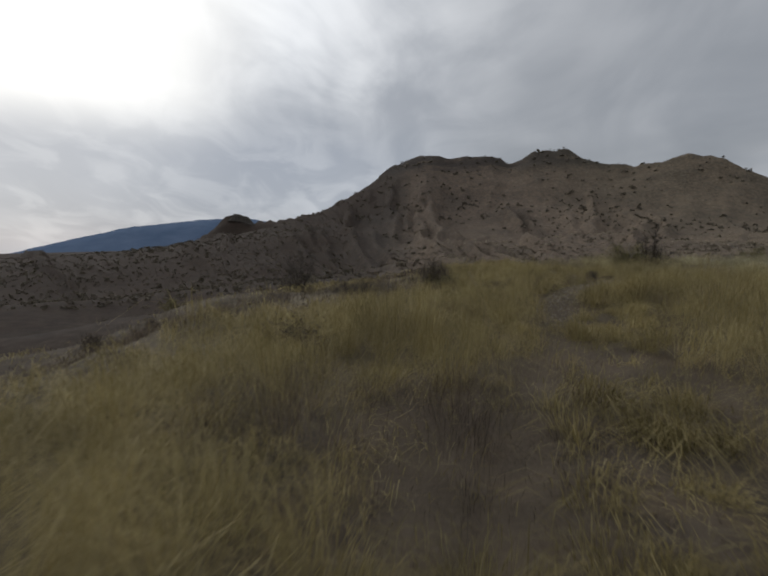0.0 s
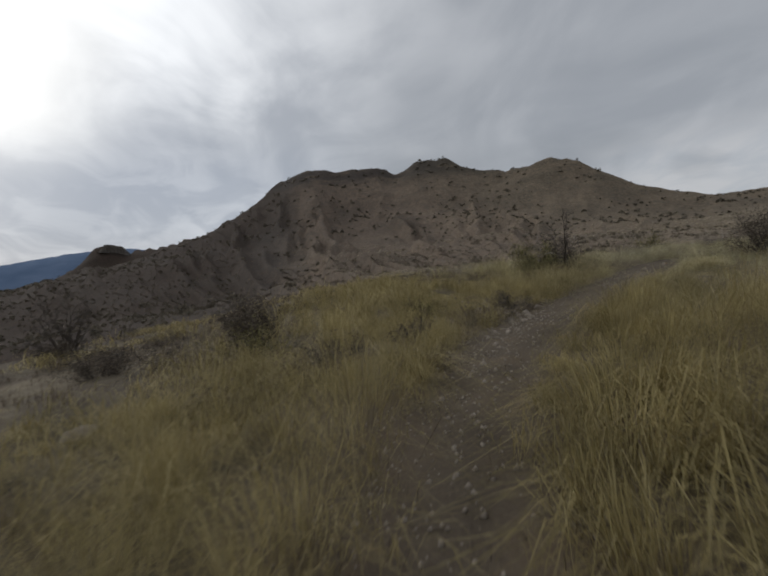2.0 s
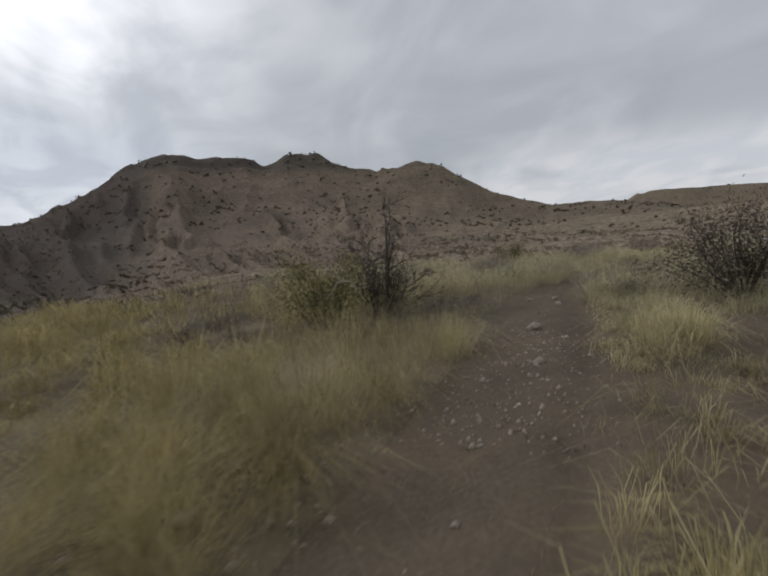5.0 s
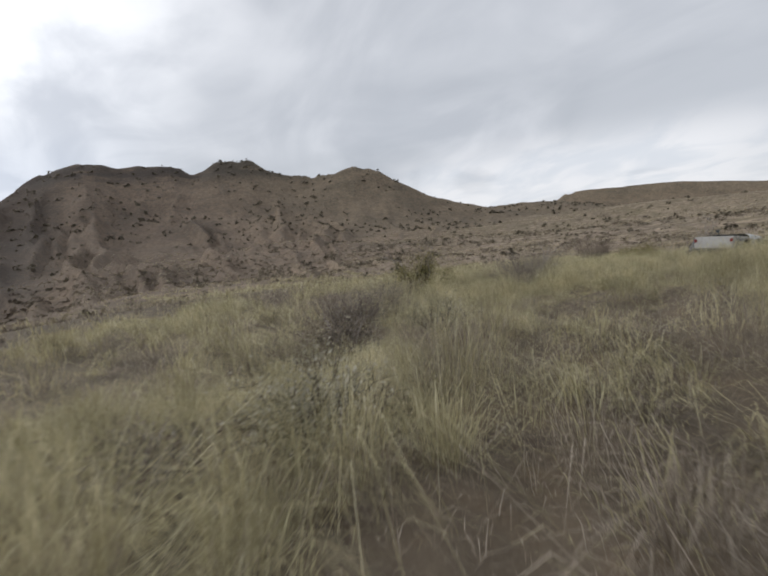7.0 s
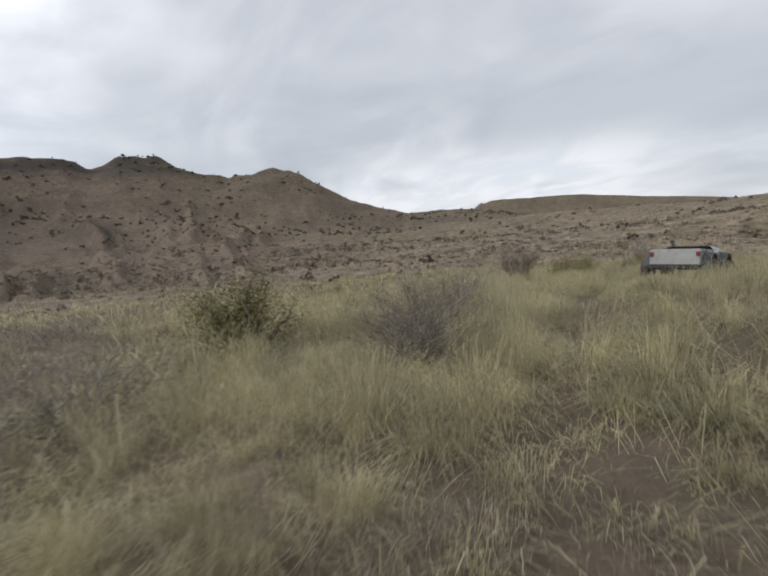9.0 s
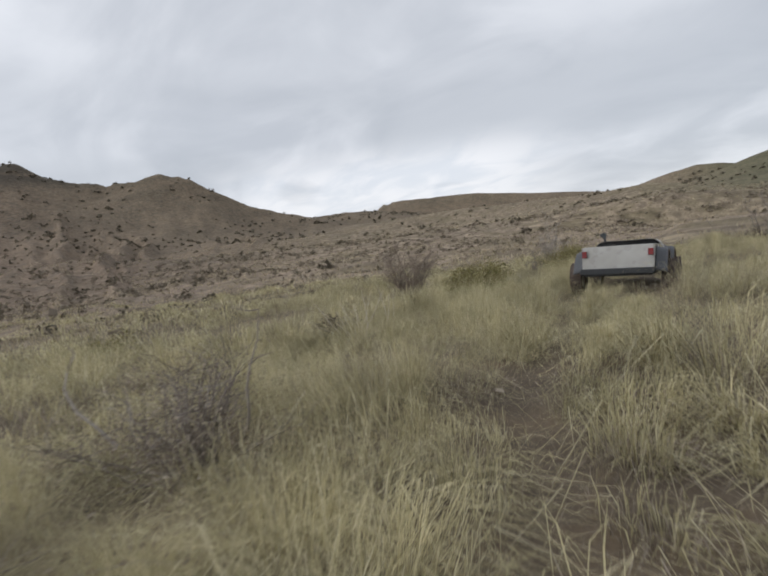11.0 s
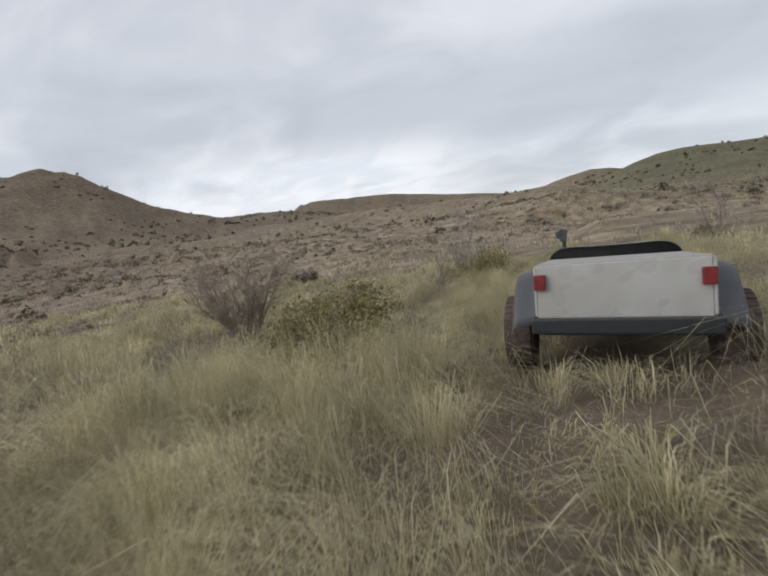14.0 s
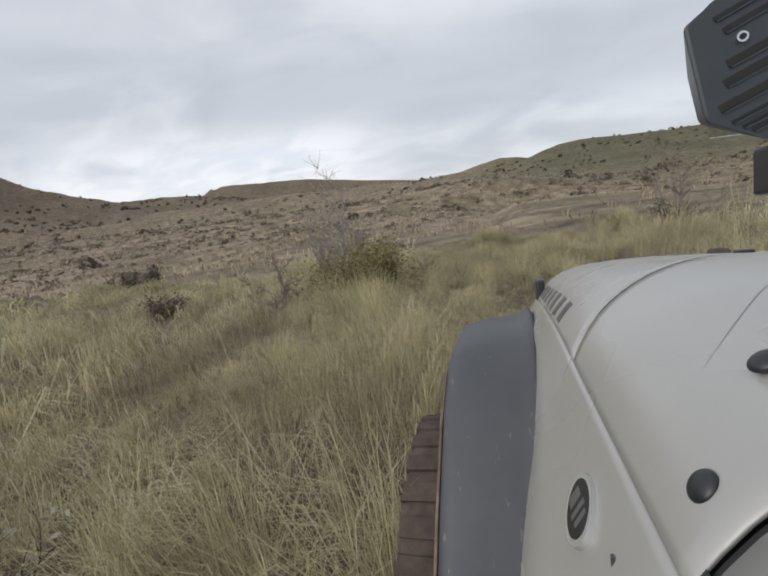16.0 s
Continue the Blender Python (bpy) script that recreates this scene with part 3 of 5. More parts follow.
def joined(name, parts, mat, label, category):
    vs, fs, o = [], [], 0
    for v, f in parts:
        vs.append(v)
        fs.append(f + o)
        o += len(v)
    return tagged(mesh_object(name, np.concatenate(vs), np.concatenate(fs), mat), label, category, kind="stuff")


def verge(u, s):
    """Where bare soil shows: beside the left rut, and in the right rut."""
    bare = np.interp(u, [-10, 6, 10, 14, 17, 20, 23, 27, 29.5, 31.5, 34, 46.5, 47.8, 49.5, 80], [0.05, 0.1, 0.6, 1.1, 1.45, 1.6, 1.5, 1.7, 1.5, 0.5, 0.05, 0.05, 0.4, 0.05, 0.0])
    left = (s > -0.20) & (s < bare + 0.35 * fbm(u * 0.9, s * 0 + 4, 51, 3))
    right = (s > -1.62) & (s < -1.42) & (fbm(u * 0.7, s * 0 + 9, 52, 3) > -0.1)
    return left | right


# low scrub that crowds out the grass
SCRUB = [(43.8, 35.95, 0.5), (20.0, 29.7, 0.8), (18.1, 26.9, 0.8), (16.8, 26.8, 0.7), (21.8, 29.5, 0.75), (14.3, 26.6, 1.0), (15.0, 24.8, 0.9), (21.6, 31.9, 1.1), (23.3, 33.6, 1.2), (28.3, 33.0, 1.1), (27.0, 32.0, 0.9), (30.8, 34.2, 1.0), (1.3, 19.6, 0.7), (13.0, 25.0, 1.1), (11.6, 24.6, 0.8),
         (43.0, 37.0, 0.6), (26.4, 35.7, 0.8), (35.5, 36.3, 0.8), (36.1, 35.95, 0.4)]
# low scrub of the western bench: place, width, height
WEST_SCRUB = [(-1.7, 7.3, 1.5, 0.55), (1.5, 13.5, 1.1, 0.42), (-2.4, 19.6, 2, 0.5), (-0.9, 19.3, 1.8, 0.5), (1.5, 17.2, 1.9, 0.6), (3.1, 15.1, 1.3, 0.42), (2.6, 14.2, 1.2, 0.4), (4.1, 13.5, 0.9, 0.3), (6.2, 16.6, 1.6, 0.36), (5.6, 19.3, 1.3, 0.55), (7.3, 17.9, 1.1, 0.45), (4.6, 15.9, 1.1, 0.45), (-1.9, 23.4, 2.4, 0.6), (0.2, 17.9, 1.5, 0.5)]
SCRUB += [(bx, by, 0.42 * bw) for bx, by, bw, _ in WEST_SCRUB]


def clear_of_vehicle(x, y):
    """Away from the ground that the parked vehicle covers."""
    a = math.radians(PARKED_TURN)
    ox, oy = x - P2[-1, 0], y - P2[-1, 1]
    right, ahead = ox * math.cos(a) + oy * math.sin(a), oy * math.cos(a) - ox * math.sin(a)
    wheel_track = (right > -0.42) & (right < 2.14) & (np.abs(np.abs(ahead - 0.2) - 1.22) < 0.62)
    return ~((right > -0.05) & (right < 1.77) & (ahead > -1.95) & (ahead < 2.05) | wheel_track)


def sow(n, smin, smax, power, seed, u0=-6, u1=78):
    rs = np.random.default_rng(seed)
    u = rs.uniform(u0, u1, n)
    s = smin + (smax - smin) * rs.uniform(0, 1, n) ** power
    x, y = trail_point(u, s)
    keep = ~verge(u, s) & (fbm(x / 1.2, y / 1.2, 57, 3) + rs.normal(0, 0.16, n) > -0.32)
    x, y, u, s = x[keep], y[keep], u[keep], s[keep]
    _, side, _ = path_place(x, y)
    keep = np.abs(side - s) < 0.5 + 0.2 * np.abs(s)
    for bx, by, br in SCRUB:
        keep &= (np.hypot(x - bx, y - by) > br) | (rs.uniform(0, 1, len(x)) < 0.35)
    keep &= clear_of_vehicle(x, y)
    x, y, u, side = x[keep], y[keep], u[keep], side[keep]
    return x, y, landform(x, y), u, side, rs


def tussock(x, y, cell, pull):
    """Draws tufts together into tussocks; gives the new places, the way out from the middle and the distance."""
    ix, iy = np.floor(x / cell), np.floor(y / cell)
    cx = (ix + 0.2 + 0.6 * lattice(ix, iy, 17)) * cell
    cy = (iy + 0.2 + 0.6 * lattice(ix, iy, 29)) * cell
    k = pull * (0.7 + 0.6 * lattice(ix, iy, 41))
    nx, ny = cx + (x - cx) * k, cy + (y - cy) * k
    return nx, ny, np.arctan2(ny - cy, nx - cx), np.hypot(nx - cx, ny - cy) / cell, lattice(ix, iy, 53)


def grow_grass():
    green, grey = [], []
    for n, a, b, pw, cnt, wd, sp, seed in [(9000, 0.0, 4.6, 1.0, 42, 0.0038, 0.11, 101), (5600, -4.5, -0.2, 1.0, 26, 0.0046, 0.10, 102), (13500, 4.2, 16, 1.0, 17, 0.0105, 0.14, 103),
                                           (4200, -1.45, -0.1, 1.0, 20, 0.0062, 0.09, 106), (15000, 14, 70, 1.3, 7, 0.034, 0.16, 104), (5000, -25, -4, 1.0, 8, 0.026, 0.13, 105)]:
        x, y, z, u, side, rs = sow(n, a, b, pw, seed)
        brush = 0.42 * np.clip((side - 5.5) / 5, 0, 1) * np.interp(u, [22, 24, 30, 32, 46, 50], [1, 0.1, 0.1, 1, 1, 0.4])
        p = fbm(x / 3.4, y / 3.4, 61, 3) + brush - 0.08 + rs.normal(0, 0.12, len(x)) - 0.16 * np.clip((u - 45) / 4, 0, 1) * (np.abs(side) < 7) - np.where(u > 4, 0.05, 0.03) * np.clip((26 - u) / 3, 0, 1)
        tall = 0.31 + 0.46 * np.clip(0.5 + 1.1 * fbm(x / 2.6, y / 2.6, 71, 3), 0, 1) + rs.uniform(0, 0.16, len(x))
        tall = tall * (0.78 + 0.75 * np.clip(fbm(x / 0.75, y / 0.75, 75, 2) + 0.3, -0.3, 0.8))
        tall = tall * np.where(side > 0, np.clip(0.55 + side / 1.4, 0.45, 1), np.clip(0.62 + (np.abs(side + 0.75) - 0.6) / 1.5, 0.62, 1))
        out = None
        if wd < 0.02:
            x, y, out, off, lot = tussock(x, y, 0.70 if side.min() < 4 else 0.95, 0.54)
            z = landform(x, y)
            tall = tall * (0.72 + 0.68 * lot) * (1.15 - 0.75 * off)
        g = p < 0.14
        green.append(blades(x[g], y[g], z[g], cnt, tall[g], sp, 1.12, wd, rs, 0.24, 0.16, None if out is None else out[g]))
        g = p > 0.04
        grey.append(blades(x[g], y[g], z[g], int(cnt * 0.6), tall[g] * 0.66, 0.17, 1.1, wd * 0.9, rs, 0.2))
    # a fine low sward between the tussocks
    for n, a, b, seed in ((9000, 0.0, 6.0, 121), (3500, -4.0, -0.2, 122)):
        x, y, z, u, side, rs = sow(n, a, b, 1.0, seed)
        green.append(blades(x, y, z, 11, rs.uniform(0.14, 0.32, len(x)), 0.18, 1.1, 0.0055, rs, 0.2, 0.3))
    rs = np.random.default_rng(109)
    u, sd = rs.uniform(-4, 62, 9000), rs.uniform(-1.9, 2.2, 9000)
    x, y = trail_point(u, sd)
    k = clear_of_vehicle(x, y)
    x, y = x[k], y[k]
    grey.append(blades(x, y, landform(x, y) + 0.035, 5, rs.uniform(0.03, 0.10, len(x)), 0.09, 2.6, 0.006, rs, 0.0))
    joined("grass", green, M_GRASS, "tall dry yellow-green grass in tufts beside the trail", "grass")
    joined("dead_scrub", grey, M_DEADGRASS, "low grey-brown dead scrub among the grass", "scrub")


grow_grass()


# ---- shrubs on the hills ----
def clumps(x, y, size, leaf_count, leaf, rs, flat=0.75):
    """Rounded shrubs of many small leaf clumps at x, y."""
    z = landform(x, y)
    k = len(x)
    d = rs.normal(0, 1, (k, leaf_count, 3))
    d[..., 2] = np.abs(d[..., 2])
    d /= np.linalg.norm(d, axis=-1, keepdims=True)
    c = np.stack([x, y, z], -1)[:, None] + d * size[:, None, None] * np.array([0.8, 0.8, flat]) * rs.uniform(0.35, 1.0, (k, leaf_count, 1))
    e1 = np.cross(d, rs.normal(0, 1, (k, leaf_count, 3)))
    e1 /= np.linalg.norm(e1, axis=-1, keepdims=True) + 1e-9
    e2 = np.cross(d + rs.normal(0, 0.6, (k, leaf_count, 3)), e1)
    q = size[:, None, None] * rs.uniform(0.7, 1.3, (k, leaf_count, 1)) * leaf
    v = np.stack([c - e1 * q, c - e2 * q * 0.7, c + e1 * q, c + e2 * q * 0.7], 2).reshape(-1, 3)
    return v, np.arange(k * leaf_count * 4).reshape(-1, 4)


def hillside_shrubs():
    rs = np.random.default_rng(5)
    n = 10500
    az = np.radians(rs.uniform(-128, 56, n))
    r = 180 + (760 - 180) * rs.uniform(0, 1, n) ** 0.75
    x, y = 25 - np.sin(az) * r, 25 + np.cos(az) * r
    keep = fbm(x / 45, y / 45, 91, 4) + rs.normal(0, 0.16, n) > 0.0
    x, y, r = x[keep], y[keep], r[keep]
    va, vr = np.radians(rs.uniform(8, 60, 7000)), 130 + 470 * rs.uniform(0, 1, 7000)
    x, y, r = np.concatenate([x, 5 - np.sin(va) * vr]), np.concatenate([y, 5 + np.cos(va) * vr]), np.concatenate([r, vr])
    bulk = np.where(np.arange(len(x)) < len(x) - len(va), np.clip(r / 320, 0.7, 1.6), 0.55)
    far = clumps(x, y, np.minimum(rs.lognormal(0.05, 0.55, len(x)), 2.0) * bulk * 1.18, 10, 0.34, rs, 0.75)
    n = 11000
    az, r = np.radians(rs.uniform(-128, 60, n)), 10 + 205 * rs.uniform(0, 1, n) ** 0.8
    x, y = 28 - np.sin(az) * r, 28 + np.cos(az) * r
    _, side, _ = path_place(x, y)
    keep = (np.abs(side) > 17) & (fbm(x / 26, y / 26, 93, 3) + rs.normal(0, 0.3, n) > -0.08) & ((x > -16) | (rs.uniform(0, 1, n) < 0.5))
    x, y, r = x[keep], y[keep], r[keep]
    size = rs.lognormal(-0.80, 0.50, len(x)) * np.clip(r / 90, 0.75, 1.6)
    dark = ((rs.uniform(0, 1, len(x)) < 0.15) | (x < -14)) & (np.abs(path_place(x, y)[1]) > 22)
    bold = clumps(x[dark], y[dark], size[dark] * 1.4, 34, 0.145, rs, 0.8)
    pale = clumps(x[~dark], y[~dark], size[~dark] * 1.25, 20, 0.16, rs, 0.45)
    joined("hillside_shrubs", [far, bold], M_FARSHRUB, "scattered dark shrubs dotting the dry hillsides", "shrubs")
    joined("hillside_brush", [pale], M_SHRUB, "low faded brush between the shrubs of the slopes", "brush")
    # bunch grass on the middle slopes
    n = 36000
    az = np.radians(rs.uniform(-125, 50, n))
    r = 28 + 290 * rs.uniform(0, 1, n) ** 0.85
    x, y = 25 - np.sin(az) * r, 25 + np.cos(az) * r
    keep = (fbm(x / 25, y / 25, 95, 3) + rs.normal(0, 0.3, n) > -0.05) & ((x > -14) | (rs.uniform(0, 1, n) < 0.12))
    x, y, r = x[keep], y[keep], r[keep]
    v, f = blades(x, y, landform(x, y), 5, rs.uniform(0.3, 0.70, len(x)), 0.26, 0.6, 0.11 * np.clip(r / 100, 0.7, 2), rs)
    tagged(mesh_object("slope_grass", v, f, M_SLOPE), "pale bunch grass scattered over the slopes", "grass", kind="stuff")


hillside_shrubs()


# ---- bushes and trees that stand alone ----
def tube(vs, fs, pts, radii, sides=4):
    """A bent tapering stem through pts."""
    o = len(vs)
    prev = None
    for i, p in enumerate(pts):
        d = (pts[min(i + 1, len(pts) - 1)] - pts[max(i - 1, 0)]).normalized()
        a = d.orthogonal().normalized() if prev is None else (prev - d * prev.dot(d)).normalized()
        prev = a
        b = d.cross(a)
        for k in range(sides):
            t = 2 * math.pi * k / sides
            vs.append(p + (a * math.cos(t) + b * math.sin(t)) * radii[i])
    for i in range(len(pts) - 1):
        for k in range(sides):
            fs.append((o + i * sides + k, o + i * sides + (k + 1) % sides, o + (i + 1) * sides + (k + 1) % sides, o + (i + 1) * sides + k))


def limb(r, start, way, length, rad, bend=0.25, n=5, up=0.0):
    pts, p, d = [start], start.copy(), way.normalized()
    for _ in range(n - 1):
        d = (d + Vector((r.gauss(0, bend), r.gauss(0, bend), r.gauss(0, bend) + up))).normalized()
        p = p + d * length / (n - 1)
        pts.append(p.copy())
    return pts, [rad * (1 - 0.75 * i / (n - 1)) for i in range(n)], d


def quads(vs, fs):
    return np.array([tuple(v) for v in vs], np.float32), np.array(fs, np.int32)


def part(name, vs, fs, mat, parent, label="", kind=""):
    ob = mesh_object(name, *quads(vs, fs), mat)
    ob.parent = parent
    return tagged(ob, label, kind=kind)


def stem_part(name, pts, radii, sides, mat, parent, label=""):
    vs, fs = [], []
    tube(vs, fs, pts, radii, sides)
    return part(name, vs, fs, mat, parent, label)


def leaves(r, centres, n, size, squash=0.8, reach=0.18):
    vs, fs = [], []
    for _ in range(n):
        c = r.choice(centres) + Vector((r.gauss(0, reach), r.gauss(0, reach), r.gauss(0, reach * squash)))
        a = Vector((r.gauss(0, 1), r.gauss(0, 1), r.gauss(0, 1))).normalized()
        b = a.orthogonal().normalized()
        s = size * r.uniform(0.6, 1.5)
        o = len(vs)
        vs += [c - a * s, c - b * s * 0.45, c + a * s, c + b * s * 0.45]
        fs.append((o, o + 1, o + 2, o + 3))
    return vs, fs


def plant_base(name, x, y, label, category, group="", sink=0.12):
    ob = new(name)
    ob.location = (x, y, height(x, y) - sink)
    return tagged(ob, label, category, group)


def dead_tree(x, y, tall, seed, label, stems=7, mat=None, wide=0.5, group=""):
    r = random.Random(seed)
    mat = mat or M_TWIG
    base = plant_base("dead_tree", x, y, label, "tree", group)
    wv, wf = [], []
    for s in range(stems):
        a = 2 * math.pi * s / stems + r.uniform(-0.4, 0.4)
        out = wide * r.uniform(0.35, 1.3) if s else 0.08
        ln = tall * (r.uniform(0.55, 0.85) if s else 1.0)
        pts, rad, d = limb(r, Vector((math.cos(a) * 0.08, math.sin(a) * 0.08, 0)), Vector((math.cos(a) * out, math.sin(a) * out, 1)), ln, (0.0105 * tall + 0.010) * r.uniform(0.7, 1.2) * (1.0 if s else 1.5), 0.15, 7, 0.04)
        trunk = stem_part("trunk", pts, rad, 6, mat, base)
        for k in range(2, 7):
            for _ in range(2):
                w = Vector((r.gauss(0, 1), r.gauss(0, 1), r.uniform(0.1, 1.2)))
                p2, r2, _ = limb(r, pts[k], w + d, ln * r.uniform(0.16, 0.36), rad[k] * 0.7, 0.25, 5)
                stem_part("branch", p2, r2, 4, mat, trunk)
                for _ in range(12):
                    j = r.randint(1, 4)
                    p3, r3, _ = limb(r, p2[j], (p2[-1] - p2[0]).normalized() + Vector((r.gauss(0, 0.8), r.gauss(0, 0.8), r.gauss(0.2, 0.6))), ln * r.uniform(0.06, 0.20), 0.0062, 0.3, 4)
                    tube(wv, wf, p3, r3, 3)
    part("twig_spray", wv, wf, mat, base, kind="stuff")
    return base


def bush(x, y, wide, tall, seed, label, leaf_mat, leaf_count=1500, leaf_size=0.022, stem_mat=None, dead=0, group="", category="bush", stem_count=16):
    """A rounded bush: stems, leaf sprays, and dead sticks that stand out of it."""
    r = random.Random(seed)
    base = plant_base("bush", x, y, label, category, group)
    wv, wf, tips = [], [], []
    for s in range(stem_count):
        a = r.uniform(0, 2 * math.pi)
        out = r.uniform(0.1, 1.0)
        end = Vector((math.cos(a) * wide / 2 * out, math.sin(a) * wide / 2 * out, tall * math.sqrt(max(0.12, 1 - 0.75 * out * out)) * r.uniform(0.7, 1.02)))
        pts, rad, d = limb(r, Vector((math.cos(a) * 0.06, math.sin(a) * 0.06, 0)), end, end.length, 0.012 + 0.006 * tall, 0.16, 6)
        stem_part("stem", pts, rad, 4, stem_mat or M_DARKTWIG, base)
        tips += [p for p in pts[1:]]
        for k in range(2, 6):
            for _ in range(3):
                p2, r2, _ = limb(r, pts[k], d + Vector((r.gauss(0, 0.8), r.gauss(0, 0.8), r.gauss(0.1, 0.6))), wide * r.uniform(0.10, 0.24), 0.0045, 0.25, 4)
                tube(wv, wf, p2, r2, 3)
                tips += p2[1:]
    part("twig_spray", wv, wf, stem_mat or M_DARKTWIG, base, kind="stuff")
    if leaf_count:
        part("crown", *leaves(r, tips, leaf_count, leaf_size, reach=0.06 * wide), leaf_mat, base, kind="stuff")
    if dead:
        for _ in range(dead):
            a = r.uniform(0, 2 * math.pi)
            p0 = Vector((math.cos(a) * wide * 0.25, math.sin(a) * wide * 0.25, tall * 0.5))
            pts, rad, _ = limb(r, p0, Vector((math.cos(a) * 0.8, math.sin(a) * 0.8, 1)), tall * r.uniform(0.85, 1.3), 0.015, 0.3, 6)
            stick = stem_part("dead_stick", pts, rad, 5, M_PALETWIG, base, "bare pale dead stick")
            for k in (3, 4, 5):
                p2, r2, _ = limb(r, pts[k], Vector((r.gauss(0, 1), r.gauss(0, 1), r.uniform(0, 1))), tall * 0.22, 0.007, 0.3, 4)
                stem_part("side_twig", p2, r2, 4, M_TWIG, stick)
    return base


def stalks(x, y, n, tall, seed, label, mat, lean=0.25):
    r = random.Random(seed)
    base = plant_base("dry_stalks", x, y, label, "stalks")
    for _ in range(n):
        vs, fs = [], []
        a = r.uniform(0, 2 * math.pi)
        pts, rad, _ = limb(r, Vector((r.gauss(0, 0.12), r.gauss(0, 0.12), 0)), Vector((math.cos(a) * lean, math.sin(a) * lean, 1)), tall * r.uniform(0.45, 1.05), 0.012, 0.10, 6)
        tube(vs, fs, pts, rad, 4)
        part("stalk", vs, fs, mat, base)
    return base


dead_tree(-6.4, 26.6, 2.7, 3, "leafless grey desert shrub with fanned stems on the slope", 9, M_DARKTWIG, 0.55)
bush(-6.6, 26.3, 2.0, 0.7, 31, "dark low bush at the foot of a dead shrub", M_DRYLEAF, 1600, 0.04)
bush(1.3, 19.6, 1.9, 1.25, 4, "dark brown leafy bush in dry grass", M_DRYLEAF, 7000, 0.030, stem_count=22)
bush(-13.6, 18.9, 1.5, 1.0, 5, "dark round bush at the edge of the bench", M_DRYLEAF, 1800, 0.04)
bush(-8.4, 14.2, 1.1, 0.55, 6, "low brown bush on the grassy slope", M_DRYLEAF, 1400, 0.03)
bush(-20, 37, 2.0, 1.0, 7, "olive bush at the edge of the bench", M_LEAF, 1500, 0.045)
bush(-26, 45, 2.4, 1.3, 8, "dark bush at the edge of the bench", M_DRYLEAF, 1500, 0.05)
bush(-3.2, 22.0, 1.6, 0.55, 35, "low brown twiggy scrub below the grass", M_DRYLEAF, 1500, 0.03, M_TWIG, category="scrub", stem_count=24)
bush(11.6, 24.6, 1.9, 1.6, 9, "olive-brown bush close beside the trail", M_LEAF, 5200, 0.028, dead=2)
bush(17.9, 20.6, 2.6, 1.7, 10, "brown bush on the far side of the trail", M_DRYLEAF, 5600, 0.034, stem_count=22)
dead_tree(13.0, 24.9, 2.3, 12, "sprawling shrub with few leaves leaning over the grass", 8, M_DARKTWIG, 0.8)
bush(13.0, 25.0, 2.6, 1.3, 13, "brown half-bare thorn bush under a sprawling shrub", M_DRYLEAF, 5200, 0.022, dead=2, stem_count=26)
bush(18.1, 26.9, 1.7, 0.55, 14, "low grey-green scrub with small curled leaves", M_PALELEAF, 2600, 0.020, M_DARKTWIG, category="scrub", stem_count=28)
bush(20.0, 29.7, 1.5, 0.55, 49, "low dark leafy scrub among dead twigs", M_DRYLEAF, 2400, 0.020, M_TWIG, category="scrub", dead=2, stem_count=34)
bush(21.8, 29.5, 1.4, 0.55, 44, "low dark scrub with pale curled leaves", M_PALELEAF, 1800, 0.018, M_DARKTWIG, category="scrub", stem_count=30)
bush(14.3, 26.6, 1.8, 0.45, 45, "low leafless brittle scrub on bare soil", M_DRYLEAF, 700, 0.018, M_DARKTWIG, category="scrub", stem_count=30)
bush(15.0, 24.8, 1.2, 0.30, 46, "low broken twigs lying on bare soil", M_DRYLEAF, 300, 0.018, M_TWIG, category="scrub", stem_count=24)
bush(21.6, 31.9, 2.4, 0.6, 47, "wide grey dead scrub in the grass", M_GREYLEAF, 2200, 0.022, M_TWIG, category="scrub", stem_count=50)
bush(36.1, 37.3, 1.1, 0.6, 48, "dark brown bush beside pale yucca stalks", M_DRYLEAF, 2600, 0.026, stem_count=20)
bush(16.8, 26.8, 1.6, 0.5, 36, "low grey twiggy scrub in tall grass", M_GREYLEAF, 900, 0.018, M_TWIG, category="scrub", stem_count=28)
stalks(20.3, 30.9, 3, 1.15, 15, "dark broken dead stalk leaning in the grass", M_DARKTWIG, 0.4)
bush(26.4, 35.7, 2.3, 1.45, 16, "olive leafy bush with bare dead sticks", M_LEAF, 7500, 0.027, dead=4, stem_count=24)
bush(23.3, 33.6, 2.8, 0.65, 17, "low grey leafless scrub in the grass", M_GREYLEAF, 900, 0.02, M_TWIG, category="scrub", stem_count=44)
bush(28.3, 33.0, 2.4, 1.0, 18, "grey-brown twiggy dead shrub beside the trail", M_GREYLEAF, 7000, 0.013, M_TWIG, dead=4, stem_count=56)
bush(27.0, 32.0, 2.0, 0.8, 37, "low grey twiggy shrub in the grass", M_GREYLEAF, 3600, 0.013, M_TWIG, stem_count=38)
bush(30.8, 34.2, 2.1, 1.0, 19, "brown twiggy shrub in the grass", M_GREYLEAF, 5000, 0.013, M_TWIG, dead=2, stem_count=36)
stalks(35.5, 36.3, 18, 1.25, 20, "tall pale dead yucca stalks standing in grass", M_STALK, 0.55)
stalks(36.1, 35.95, 3, 1.7, 21, "tall thin pale stalks above the grass", M_STALK, 0.16)
